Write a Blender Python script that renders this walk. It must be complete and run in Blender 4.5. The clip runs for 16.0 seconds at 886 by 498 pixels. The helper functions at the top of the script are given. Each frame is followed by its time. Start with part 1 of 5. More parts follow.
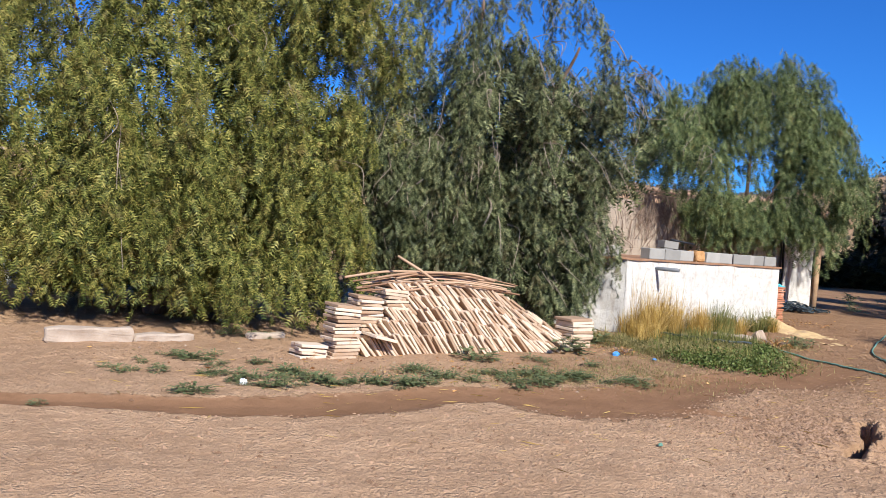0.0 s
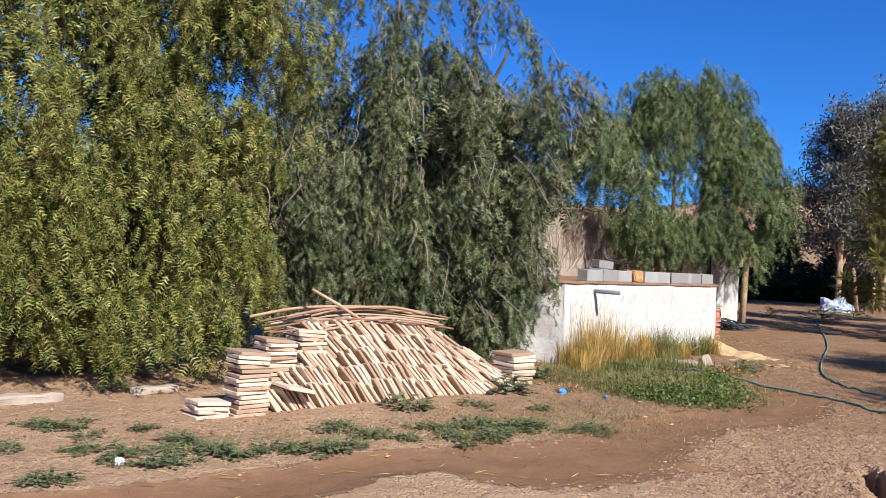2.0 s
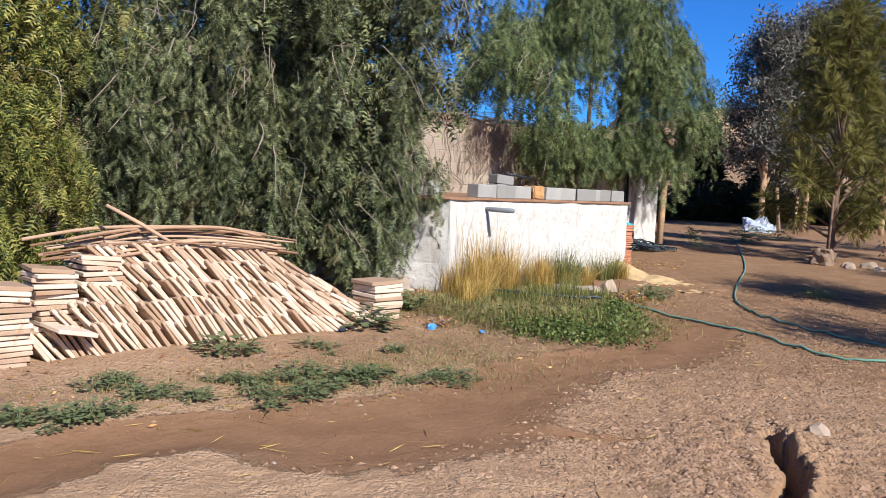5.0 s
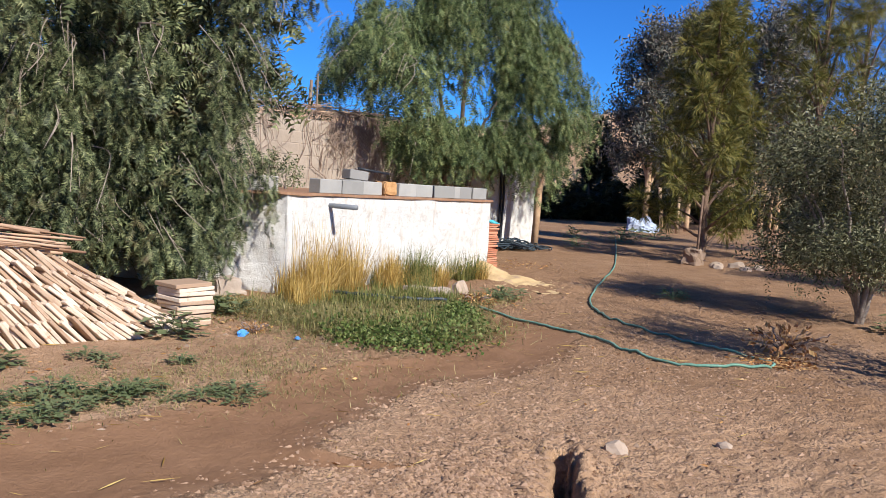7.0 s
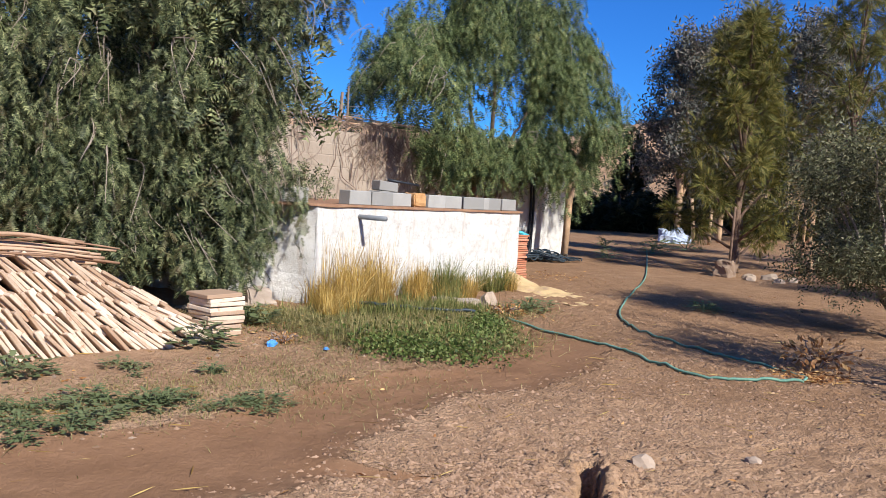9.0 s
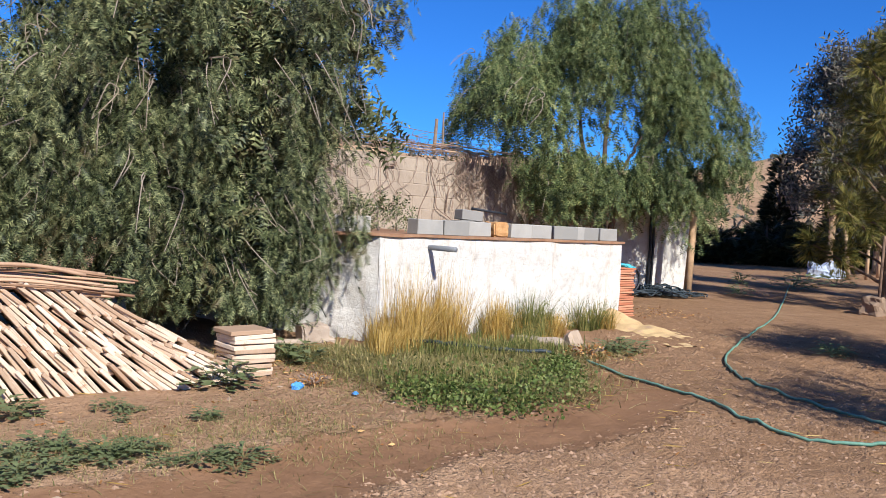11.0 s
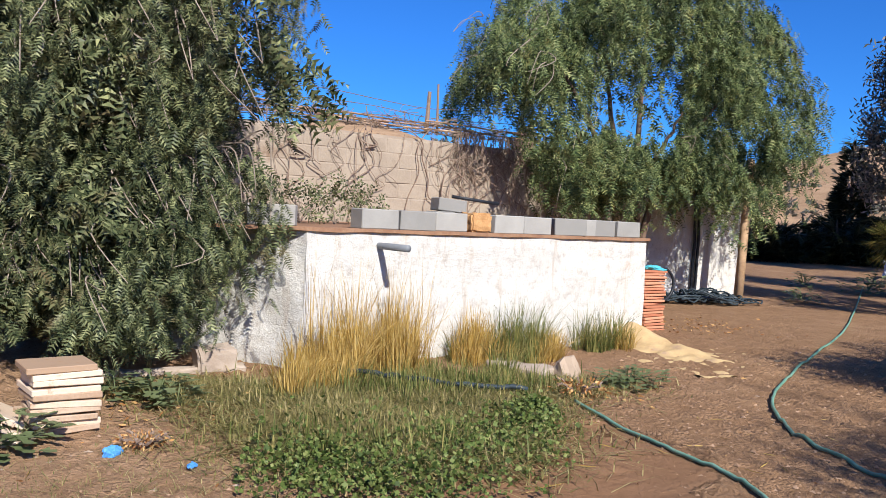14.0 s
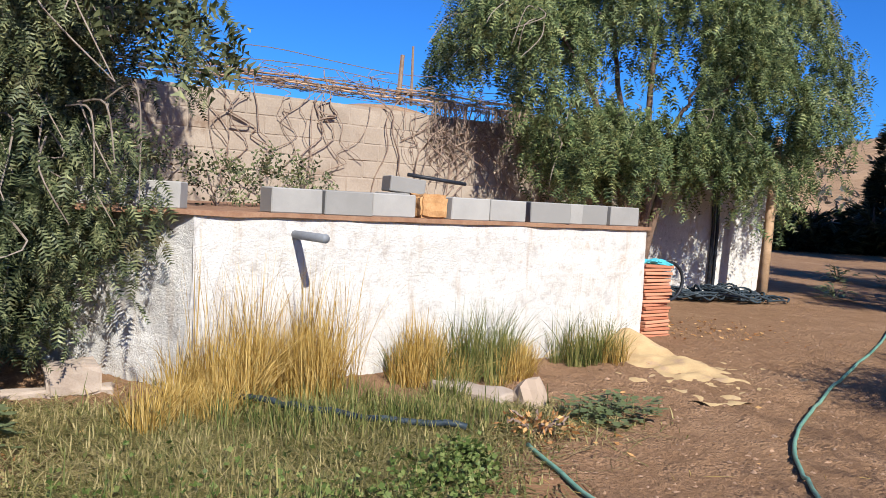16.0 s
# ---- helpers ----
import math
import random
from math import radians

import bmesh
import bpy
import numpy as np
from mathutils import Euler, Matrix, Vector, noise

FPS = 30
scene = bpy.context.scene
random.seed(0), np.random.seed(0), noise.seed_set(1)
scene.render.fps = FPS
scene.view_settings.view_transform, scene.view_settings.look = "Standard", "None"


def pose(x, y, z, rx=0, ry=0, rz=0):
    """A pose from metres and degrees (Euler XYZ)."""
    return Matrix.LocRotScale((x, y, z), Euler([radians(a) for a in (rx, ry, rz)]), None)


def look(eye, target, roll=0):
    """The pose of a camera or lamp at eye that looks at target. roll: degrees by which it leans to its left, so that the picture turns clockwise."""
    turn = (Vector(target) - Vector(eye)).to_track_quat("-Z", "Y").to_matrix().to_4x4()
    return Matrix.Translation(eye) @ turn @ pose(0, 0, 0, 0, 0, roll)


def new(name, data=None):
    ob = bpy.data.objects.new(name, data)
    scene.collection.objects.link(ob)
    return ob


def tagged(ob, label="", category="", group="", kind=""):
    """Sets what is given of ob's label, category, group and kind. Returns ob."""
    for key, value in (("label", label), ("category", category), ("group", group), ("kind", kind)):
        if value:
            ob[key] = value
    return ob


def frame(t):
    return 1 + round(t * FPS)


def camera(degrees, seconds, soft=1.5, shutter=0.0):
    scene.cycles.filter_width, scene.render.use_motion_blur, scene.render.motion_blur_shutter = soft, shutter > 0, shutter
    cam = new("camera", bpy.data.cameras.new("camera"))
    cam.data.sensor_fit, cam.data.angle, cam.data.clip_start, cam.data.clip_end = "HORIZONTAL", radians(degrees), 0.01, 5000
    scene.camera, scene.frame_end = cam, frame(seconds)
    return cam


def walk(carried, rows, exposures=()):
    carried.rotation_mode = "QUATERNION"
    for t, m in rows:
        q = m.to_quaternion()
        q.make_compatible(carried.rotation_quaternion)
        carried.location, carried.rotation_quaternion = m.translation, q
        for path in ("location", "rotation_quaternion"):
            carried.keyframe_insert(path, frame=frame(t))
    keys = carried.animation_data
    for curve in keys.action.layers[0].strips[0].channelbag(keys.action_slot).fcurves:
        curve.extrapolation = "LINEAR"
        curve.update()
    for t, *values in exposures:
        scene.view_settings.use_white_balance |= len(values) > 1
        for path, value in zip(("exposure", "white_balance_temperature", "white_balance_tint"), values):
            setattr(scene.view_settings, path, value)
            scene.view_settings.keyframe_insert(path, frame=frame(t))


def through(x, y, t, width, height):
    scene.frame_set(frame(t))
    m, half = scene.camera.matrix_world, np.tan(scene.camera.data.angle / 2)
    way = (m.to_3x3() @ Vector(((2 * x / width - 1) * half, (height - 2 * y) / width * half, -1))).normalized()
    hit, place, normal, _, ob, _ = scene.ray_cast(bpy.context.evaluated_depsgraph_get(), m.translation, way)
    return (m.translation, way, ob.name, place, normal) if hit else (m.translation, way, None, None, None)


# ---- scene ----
cam = camera(54.1, 16.0, soft=0.55)
PATH = [
    (0, (0.696, 0.543, 1.496), (1.124, 2.497, 1.457), 4.3),
    (0.5, (0.706, 0.919, 1.543), (1.26, 2.839, 1.48), 4.3),
    (1, (0.789, 1.323, 1.536), (1.355, 3.242, 1.53), 4.6),
    (1.5, (0.831, 1.677, 1.554), (1.399, 3.595, 1.562), 4.7),
    (2, (0.876, 1.997, 1.566), (1.501, 3.897, 1.585), 2.8),
    (2.5, (1.074, 2.265, 1.547), (1.712, 4.16, 1.498), 2.6),
    (3, (1.223, 2.565, 1.543), (2.039, 4.391, 1.51), 3.0),
    (3.5, (1.393, 2.832, 1.514), (2.242, 4.637, 1.373), 2.8),
    (3.7, (1.497, 2.927, 1.479), (2.305, 4.75, 1.32), 2.6),
    (5.8, (2.865, 3.518, 1.503), (3.63, 5.36, 1.351), 2.9),
    (6, (3.032, 3.565, 1.495), (3.854, 5.381, 1.332), 3.1),
    (6.5, (3.318, 3.674, 1.503), (4.243, 5.441, 1.356), 3.6),
    (7, (3.329, 3.585, 1.499), (4.284, 5.337, 1.353), 3.5),
    (7.5, (3.288, 3.532, 1.51), (4.238, 5.287, 1.384), 3.5),
    (8, (3.277, 3.508, 1.504), (4.22, 5.267, 1.377), 3.5),
    (8.5, (3.293, 3.51, 1.504), (4.231, 5.272, 1.377), 3.5),
    (9, (3.341, 3.552, 1.511), (4.232, 5.338, 1.385), 3.5),
    (9.5, (3.559, 3.68, 1.519), (4.41, 5.487, 1.414), 3.4),
    (10, (3.827, 3.786, 1.52), (4.553, 5.648, 1.453), 3.3),
    (10.2, (3.974, 3.808, 1.514), (4.671, 5.682, 1.46), 3.2),
    (12.3, (5.461, 4.986, 1.425), (5.873, 6.941, 1.337), 2.5),
    (12.5, (5.576, 5.12, 1.448), (6.001, 7.072, 1.361), 2.5),
    (13, (5.864, 5.421, 1.45), (6.328, 7.366, 1.397), 2.7),
    (13.5, (6.096, 5.747, 1.482), (6.515, 7.702, 1.425), 2.8),
    (14, (6.221, 6.197, 1.463), (6.651, 8.149, 1.385), 2.8),
    (14.5, (6.464, 6.571, 1.45), (6.898, 8.522, 1.368), 2.8),
    (15, (6.744, 6.937, 1.492), (7.123, 8.899, 1.421), 3.3),
    (15.5, (6.969, 7.353, 1.516), (7.353, 9.314, 1.43), 3.7),
    (16, (7.252, 7.707, 1.474), (7.621, 9.669, 1.358), 3.2),
]
walk(cam, [(t, look(eye, target, roll)) for t, eye, target, roll in PATH])

# ---- world, sun, exposure ----
scene.view_settings.exposure = 0.55
SUN_WAY = Vector((-0.21, 0.95, -0.73)).normalized()
world = bpy.data.worlds.new("world")
scene.world = world
world.use_nodes = True
wn, wl = world.node_tree.nodes, world.node_tree.links
sky = wn.new("ShaderNodeTexSky")
sky.sky_type, sky.sun_disc = "NISHITA", False
sky.sun_elevation = math.asin(-SUN_WAY.z)
sky.sun_rotation = math.atan2(-SUN_WAY.x, -SUN_WAY.y)
sky.altitude, sky.air_density, sky.dust_density, sky.ozone_density = 900, 1.0, 0.15, 4.0
deep = wn.new("ShaderNodeMix")
deep.data_type, deep.blend_type = "RGBA", "MULTIPLY"
deep.inputs[0].default_value, deep.inputs[7].default_value = 1.0, (0.26, 0.82, 1.66, 1)
wl.new(sky.outputs[0], deep.inputs[6])
wl.new(deep.outputs[2], wn["Background"].inputs[0])
wn["Background"].inputs[1].default_value = 0.06
sun = new("sun", bpy.data.lights.new("sun", "SUN"))
sun.data.energy, sun.data.angle, sun.data.color = 5.0, radians(0.53), (1.0, 0.965, 0.89)
sun.rotation_mode = "QUATERNION"
sun.rotation_quaternion = SUN_WAY.to_track_quat("-Z", "Y")


# ---- materials ----
def mat(name, build):
    m = bpy.data.materials.new(name)
    m.use_nodes = True
    build(m.node_tree.nodes, m.node_tree.links, m.node_tree.nodes["Principled BSDF"])
    return m


def noise_node(n, l, scale, detail=6.0, rough=0.6, vec=None):
    t = n.new("ShaderNodeTexNoise")
    t.inputs["Scale"].default_value = scale
    t.inputs["Detail"].default_value = detail
    t.inputs["Roughness"].default_value = rough
    if vec is None:
        g = n.new("ShaderNodeNewGeometry")
        vec = g.outputs["Position"]
    l.new(vec, t.inputs["Vector"])
    return t.outputs["Fac"]


def ramp(n, l, fac, stops):
    r = n.new("ShaderNodeValToRGB")
    e = r.color_ramp.elements
    while len(e) < len(stops):
        e.new(0.5)
    for i, (p, c) in enumerate(stops):
        e[i].position, e[i].color = p, (*c, 1)
    l.new(fac, r.inputs[0])
    return r.outputs[0]


def mixc(n, l, fac, a, b, mode="MIX"):
    x = n.new("ShaderNodeMix")
    x.data_type, x.blend_type = "RGBA", mode
    for sock, v in ((x.inputs[0], fac), (x.inputs[6], a), (x.inputs[7], b)):
        if isinstance(v, bpy.types.NodeSocket):
            l.new(v, sock)
        elif isinstance(v, (int, float)):
            sock.default_value = v
        else:
            sock.default_value = (*v, 1)
    return x.outputs[2]


def calc(n, l, op, a, b=0.0, clamp=False):
    x = n.new("ShaderNodeMath")
    x.operation, x.use_clamp = op, clamp
    for sock, v in zip(x.inputs, (a, b)):
        if isinstance(v, bpy.types.NodeSocket):
            l.new(v, sock)
        else:
            sock.default_value = v
    return x.outputs[0]


def bumped(n, l, p, height, strength, dist):
    b = n.new("ShaderNodeBump")
    b.inputs["Strength"].default_value = strength
    b.inputs["Distance"].default_value = dist
    l.new(height, b.inputs["Height"])
    l.new(b.outputs[0], p.inputs["Normal"])


def simple(name, c1, c2, scale=8.0, fine=90.0, rough=0.85, bump=0.3, dist=0.01, metal=0.0, island=False, obj=False, stain=None):
    """Two tones mixed by a coarse and a fine noise, with relief."""
    def build(n, l, p):
        a = noise_node(n, l, scale)
        b = noise_node(n, l, fine, 4)
        f = calc(n, l, "ADD", calc(n, l, "MULTIPLY", a, 0.65), calc(n, l, "MULTIPLY", b, 0.35))
        if island or obj:
            s = n.new("ShaderNodeNewGeometry").outputs["Random Per Island"] if island else n.new("ShaderNodeObjectInfo").outputs["Random"]
            f = calc(n, l, "ADD", calc(n, l, "MULTIPLY", f, 0.55), calc(n, l, "MULTIPLY", s, 0.45))
        col = ramp(n, l, f, [(0.32, c1), (0.68, c2)])
        if stain:
            col = mixc(n, l, ramp(n, l, noise_node(n, l, stain[1], 8, 0.7), [(stain[2], (0, 0, 0)), (stain[2] + 0.12, (1, 1, 1))]), col, stain[0])
        l.new(col, p.inputs["Base Color"])
        p.inputs["Roughness"].default_value = rough
        p.inputs["Metallic"].default_value = metal
        p.inputs["Specular IOR Level"].default_value = 0.25
        if bump:
            bumped(n, l, p, f, bump, dist)
    return mat(name, build)


def leafy(name, stops, through=0.3, clump=1.3, rough=0.5, strand=0.0, faded=None):
    """Leaves: tone by leaf, by strand and by clump, light passing through; faded: colour and share of dried patches."""
    def build(n, l, p):
        r = n.new("ShaderNodeNewGeometry").outputs["Random Per Island"]
        c = noise_node(n, l, clump, 4)
        f = calc(n, l, "ADD", calc(n, l, "MULTIPLY", r, 0.6), calc(n, l, "MULTIPLY", c, 0.5))
        if strand:
            f = calc(n, l, "ADD", f, calc(n, l, "MULTIPLY", calc(n, l, "SUBTRACT", noise_node(n, l, 7.0, 3), 0.5), strand))
        col = ramp(n, l, f, stops)
        if faded:
            k = ramp(n, l, noise_node(n, l, 3.2, 5, 0.65), [(faded[1], (0, 0, 0)), (faded[1] + 0.12, (0.75, 0.75, 0.75))])
            col = mixc(n, l, k, col, faded[0])
        l.new(col, p.inputs["Base Color"])
        p.inputs["Roughness"].default_value = rough
        p.inputs["Specular IOR Level"].default_value = 0.15
        t = n.new("ShaderNodeBsdfTranslucent")
        l.new(col, t.inputs[0])
        m = n.new("ShaderNodeMixShader")
        m.inputs[0].default_value = through
        l.new(p.outputs[0], m.inputs[1])
        l.new(t.outputs[0], m.inputs[2])
        l.new(m.outputs[0], n["Material Output"].inputs[0])
    return mat(name, build)


def soil_build(n, l, p):
    wet = n.new("ShaderNodeAttribute")
    wet.attribute_name = "wet"
    hill = n.new("ShaderNodeAttribute")
    hill.attribute_name = "hill"
    red = n.new("ShaderNodeAttribute")
    red.attribute_name = "loam"
    big, mid, fine, grit = (noise_node(n, l, s, 7, 0.65) for s in (0.6, 4.0, 26.0, 140.0))
    f = calc(n, l, "ADD", calc(n, l, "MULTIPLY", mid, 0.4), calc(n, l, "ADD", calc(n, l, "MULTIPLY", fine, 0.3), calc(n, l, "MULTIPLY", grit, 0.3)))
    dry = ramp(n, l, f, [(0.3, (0.34, 0.205, 0.118)), (0.52, (0.56, 0.365, 0.228)), (0.72, (0.68, 0.475, 0.315))])
    loam = ramp(n, l, f, [(0.3, (0.165, 0.088, 0.046)), (0.52, (0.31, 0.183, 0.104)), (0.74, (0.47, 0.30, 0.185))])
    lf = calc(n, l, "ADD", red.outputs["Fac"], calc(n, l, "MULTIPLY", calc(n, l, "SUBTRACT", big, 0.5), 1.2), True)
    col = mixc(n, l, lf, dry, loam)
    edge = calc(n, l, "ADD", wet.outputs["Fac"], calc(n, l, "MULTIPLY", calc(n, l, "SUBTRACT", noise_node(n, l, 4.5, 9, 0.7), 0.5), 0.55))
    wf = ramp(n, l, edge, [(0.46, (0, 0, 0)), (0.50, (0.8, 0.8, 0.8)), (0.62, (1, 1, 1))])
    damp = ramp(n, l, calc(n, l, "ADD", calc(n, l, "MULTIPLY", f, 0.6), calc(n, l, "MULTIPLY", noise_node(n, l, 1.7, 6), 0.4)), [(0.3, (0.17, 0.088, 0.046)), (0.7, (0.31, 0.175, 0.10))])
    col = mixc(n, l, wf, col, damp)
    scrub = ramp(n, l, noise_node(n, l, 0.09, 9, 0.7), [(0.38, (0.30, 0.19, 0.11)), (0.6, (0.46, 0.30, 0.18))])
    scrub = mixc(n, l, ramp(n, l, noise_node(n, l, 0.25, 9, 0.75), [(0.57, (0, 0, 0)), (0.63, (1, 1, 1))]), scrub, (0.15, 0.10, 0.06))
    col = mixc(n, l, hill.outputs["Fac"], col, scrub)
    l.new(col, p.inputs["Base Color"])
    p.inputs["Roughness"].default_value = 0.95
    p.inputs["Specular IOR Level"].default_value = 0.1
    h = calc(n, l, "ADD", calc(n, l, "MULTIPLY", fine, 0.7), calc(n, l, "MULTIPLY", grit, 0.3))
    crumb = n.new("ShaderNodeTexVoronoi")
    crumb.inputs["Scale"].default_value = 42.0
    l.new(n.new("ShaderNodeNewGeometry").outputs["Position"], crumb.inputs["Vector"])
    lumps = calc(n, l, "MULTIPLY", calc(n, l, "SUBTRACT", 0.8, crumb.outputs["Distance"]), ramp(n, l, mid, [(0.42, (0, 0, 0)), (0.6, (1, 1, 1))]))
    h = calc(n, l, "ADD", h, calc(n, l, "MULTIPLY", noise_node(n, l, 11, 5, 0.6), 0.7))
    h = calc(n, l, "ADD", h, calc(n, l, "MULTIPLY", calc(n, l, "MULTIPLY", lumps, calc(n, l, "SUBTRACT", 1.0, wf)), 0.6))
    h = calc(n, l, "MULTIPLY", h, calc(n, l, "SUBTRACT", 1.0, calc(n, l, "MULTIPLY", wf, 0.6)))
    bumped(n, l, p, h, 1.0, 0.034)


def lime_build(n, l, p):
    """Whitewash over block, worn and stained."""
    a, b, c = noise_node(n, l, 1.6, 9, 0.7), noise_node(n, l, 9, 9, 0.75), noise_node(n, l, 60, 5)
    col = ramp(n, l, b, [(0.34, (0.46, 0.42, 0.38)), (0.46, (0.60, 0.575, 0.54)), (0.7, (0.68, 0.665, 0.635))])
    worn = calc(n, l, "ADD", calc(n, l, "MULTIPLY", a, 0.5), calc(n, l, "MULTIPLY", b, 0.5))
    col = mixc(n, l, ramp(n, l, worn, [(0.56, (0, 0, 0)), (0.64, (0.75, 0.75, 0.75))]), col, (0.44, 0.34, 0.26))
    col = mixc(n, l, ramp(n, l, noise_node(n, l, 22, 6, 0.8), [(0.66, (0, 0, 0)), (0.7, (0.6, 0.6, 0.6))]), col, (0.36, 0.33, 0.31))
    g = n.new("ShaderNodeNewGeometry")
    long = n.new("ShaderNodeVectorMath")
    long.operation = "MULTIPLY"
    long.inputs[1].default_value = (7.0, 7.0, 0.9)
    l.new(g.outputs["Position"], long.inputs[0])
    runs = noise_node(n, l, 1.0, 7, 0.65, long.outputs[0])
    col = mixc(n, l, ramp(n, l, runs, [(0.57, (0, 0, 0)), (0.7, (0.7, 0.7, 0.7))]), col, (0.45, 0.36, 0.28))
    col = mixc(n, l, ramp(n, l, noise_node(n, l, 4.2, 9, 0.75), [(0.58, (0, 0, 0)), (0.66, (0.6, 0.6, 0.6))]), col, (0.42, 0.41, 0.40))
    l.new(col, p.inputs["Base Color"])
    p.inputs["Roughness"].default_value = 0.9
    p.inputs["Specular IOR Level"].default_value = 0.15
    bumped(n, l, p, calc(n, l, "ADD", b, calc(n, l, "MULTIPLY", c, 0.5)), 0.8, 0.025)


M_SOIL = mat("soil", soil_build)
M_LIME = mat("whitewash", lime_build)
M_TILE = simple("pale_clay_tile", (0.38, 0.255, 0.17), (0.68, 0.55, 0.43), 5, 60, 0.9, 0.5, 0.01, obj=True, stain=((0.36, 0.19, 0.105), 7.0, 0.58))
M_RED = simple("red_clay_tile", (0.42, 0.16, 0.09), (0.60, 0.28, 0.17), 6, 70, 0.9, 0.3, 0.008, obj=True)
M_BLOCK = simple("grey_concrete", (0.25, 0.242, 0.228), (0.39, 0.375, 0.35), 5, 160, 0.95, 0.5, 0.008, obj=True)
M_RUSTY = simple("ochre_stone", (0.34, 0.16, 0.06), (0.60, 0.36, 0.17), 14, 90, 0.95, 0.5, 0.01)
M_SLAB = simple("rusty_slab_edge", (0.20, 0.095, 0.055), (0.37, 0.225, 0.14), 7, 70, 0.9, 0.5, 0.01)
M_RENDER = simple("weathered_block_wall", (0.27, 0.215, 0.165), (0.42, 0.35, 0.28), 1.6, 40, 0.95, 0.6, 0.02, stain=((0.24, 0.17, 0.12), 2.2, 0.58))
M_JOINT = simple("mortar", (0.28, 0.22, 0.17), (0.42, 0.35, 0.28), 2.5, 60, 0.95, 0.5, 0.012)
M_KERB = simple("old_concrete", (0.30, 0.23, 0.18), (0.46, 0.38, 0.31), 5, 90, 0.95, 0.5, 0.01)
M_STONE = simple("pale_rock", (0.24, 0.165, 0.115), (0.40, 0.305, 0.23), 7, 80, 0.95, 0.5, 0.015, island=True)
M_CLOD = simple("soil_clod", (0.18, 0.105, 0.063), (0.38, 0.245, 0.16), 9, 90, 0.95, 0.4, 0.01, island=True)
M_PVC = simple("grey_plastic_pipe", (0.16, 0.17, 0.19), (0.22, 0.235, 0.25), 8, 60, 0.5, 0.05, 0.002)
M_BLACK = simple("black_plastic", (0.012, 0.013, 0.017), (0.035, 0.04, 0.05), 8, 60, 0.45, 0.05, 0.002)
M_HOSE = simple("green_hose", (0.07, 0.19, 0.135), (0.22, 0.39, 0.30), 3, 40, 0.5, 0.05, 0.002, stain=((0.20, 0.17, 0.12), 6.0, 0.6))
M_DARKHOSE = simple("dark_hose", (0.015, 0.022, 0.03), (0.05, 0.07, 0.085), 3, 40, 0.45, 0.05, 0.002)
M_CANE = simple("dry_cane", (0.22, 0.12, 0.07), (0.50, 0.33, 0.22), 4, 70, 0.8, 0.3, 0.005, obj=True)
M_BARK = simple("pepper_bark", (0.09, 0.055, 0.04), (0.24, 0.16, 0.115), 10, 60, 0.95, 0.7, 0.02)
M_TWIG = simple("grey_twig", (0.17, 0.135, 0.105), (0.36, 0.30, 0.25), 10, 60, 0.95, 0.3, 0.01)
M_PALE = simple("pale_trunk", (0.34, 0.21, 0.12), (0.58, 0.40, 0.25), 6, 50, 0.9, 0.5, 0.01)
M_SAND = simple("ochre_sand", (0.42, 0.28, 0.14), (0.62, 0.45, 0.235), 5, 120, 0.95, 0.6, 0.02, stain=((0.40, 0.27, 0.18), 3.5, 0.54))
M_CYAN = simple("cyan_cloth", (0.05, 0.36, 0.45), (0.12, 0.55, 0.62), 20, 90, 0.8, 0.3, 0.005)
M_BLUE = simple("blue_plastic", (0.04, 0.20, 0.55), (0.12, 0.38, 0.75), 20, 90, 0.5, 0.2, 0.005)
M_WHITE = simple("white_plastic", (0.55, 0.57, 0.60), (0.80, 0.82, 0.84), 6, 50, 0.6, 0.3, 0.01)
M_TARP = simple("grey_blue_sheet", (0.22, 0.28, 0.38), (0.50, 0.55, 0.64), 4, 30, 0.6, 0.4, 0.02)
M_WIRE = simple("rusted_wire", (0.10, 0.07, 0.055), (0.22, 0.16, 0.12), 20, 90, 0.8, 0.0)
M_VINE = simple("dry_vine", (0.16, 0.11, 0.085), (0.34, 0.25, 0.19), 20, 90, 0.9, 0.3, 0.005)
M_DEAD = leafy("dead_leaves", [(0.3, (0.22, 0.09, 0.035)), (0.55, (0.48, 0.24, 0.09)), (0.8, (0.68, 0.42, 0.18))], 0.2, 6)
G_PEP1 = leafy("pepper_leaf_yellowish", [(0.2, (0.016, 0.027, 0.007)), (0.48, (0.105, 0.122, 0.029)), (0.72, (0.215, 0.212, 0.054)), (0.92, (0.38, 0.335, 0.10))], 0.06, 1.3, 0.5, 0.8, ((0.19, 0.135, 0.05), 0.55))
G_PEP2 = leafy("pepper_leaf_dull", [(0.22, (0.013, 0.021, 0.010)), (0.5, (0.075, 0.094, 0.043)), (0.74, (0.165, 0.182, 0.088)), (0.94, (0.32, 0.33, 0.16))], 0.05, 1.3, 0.45, 0.9, ((0.15, 0.115, 0.06), 0.56))
G_PEP3 = leafy("pepper_leaf_fresh", [(0.22, (0.016, 0.032, 0.013)), (0.5, (0.09, 0.128, 0.05)), (0.74, (0.18, 0.215, 0.085)), (0.94, (0.31, 0.33, 0.13))], 0.08, 1.3, 0.45, 0.8, ((0.19, 0.15, 0.05), 0.58))
G_CASU = leafy("casuarina_needles", [(0.25, (0.045, 0.055, 0.014)), (0.55, (0.145, 0.145, 0.036)), (0.85, (0.33, 0.265, 0.08))], 0.2, 0.9)
G_EUCA = leafy("eucalyptus_leaf", [(0.25, (0.05, 0.055, 0.046)), (0.6, (0.135, 0.14, 0.115)), (0.85, (0.28, 0.23, 0.18))], 0.15, 0.9)
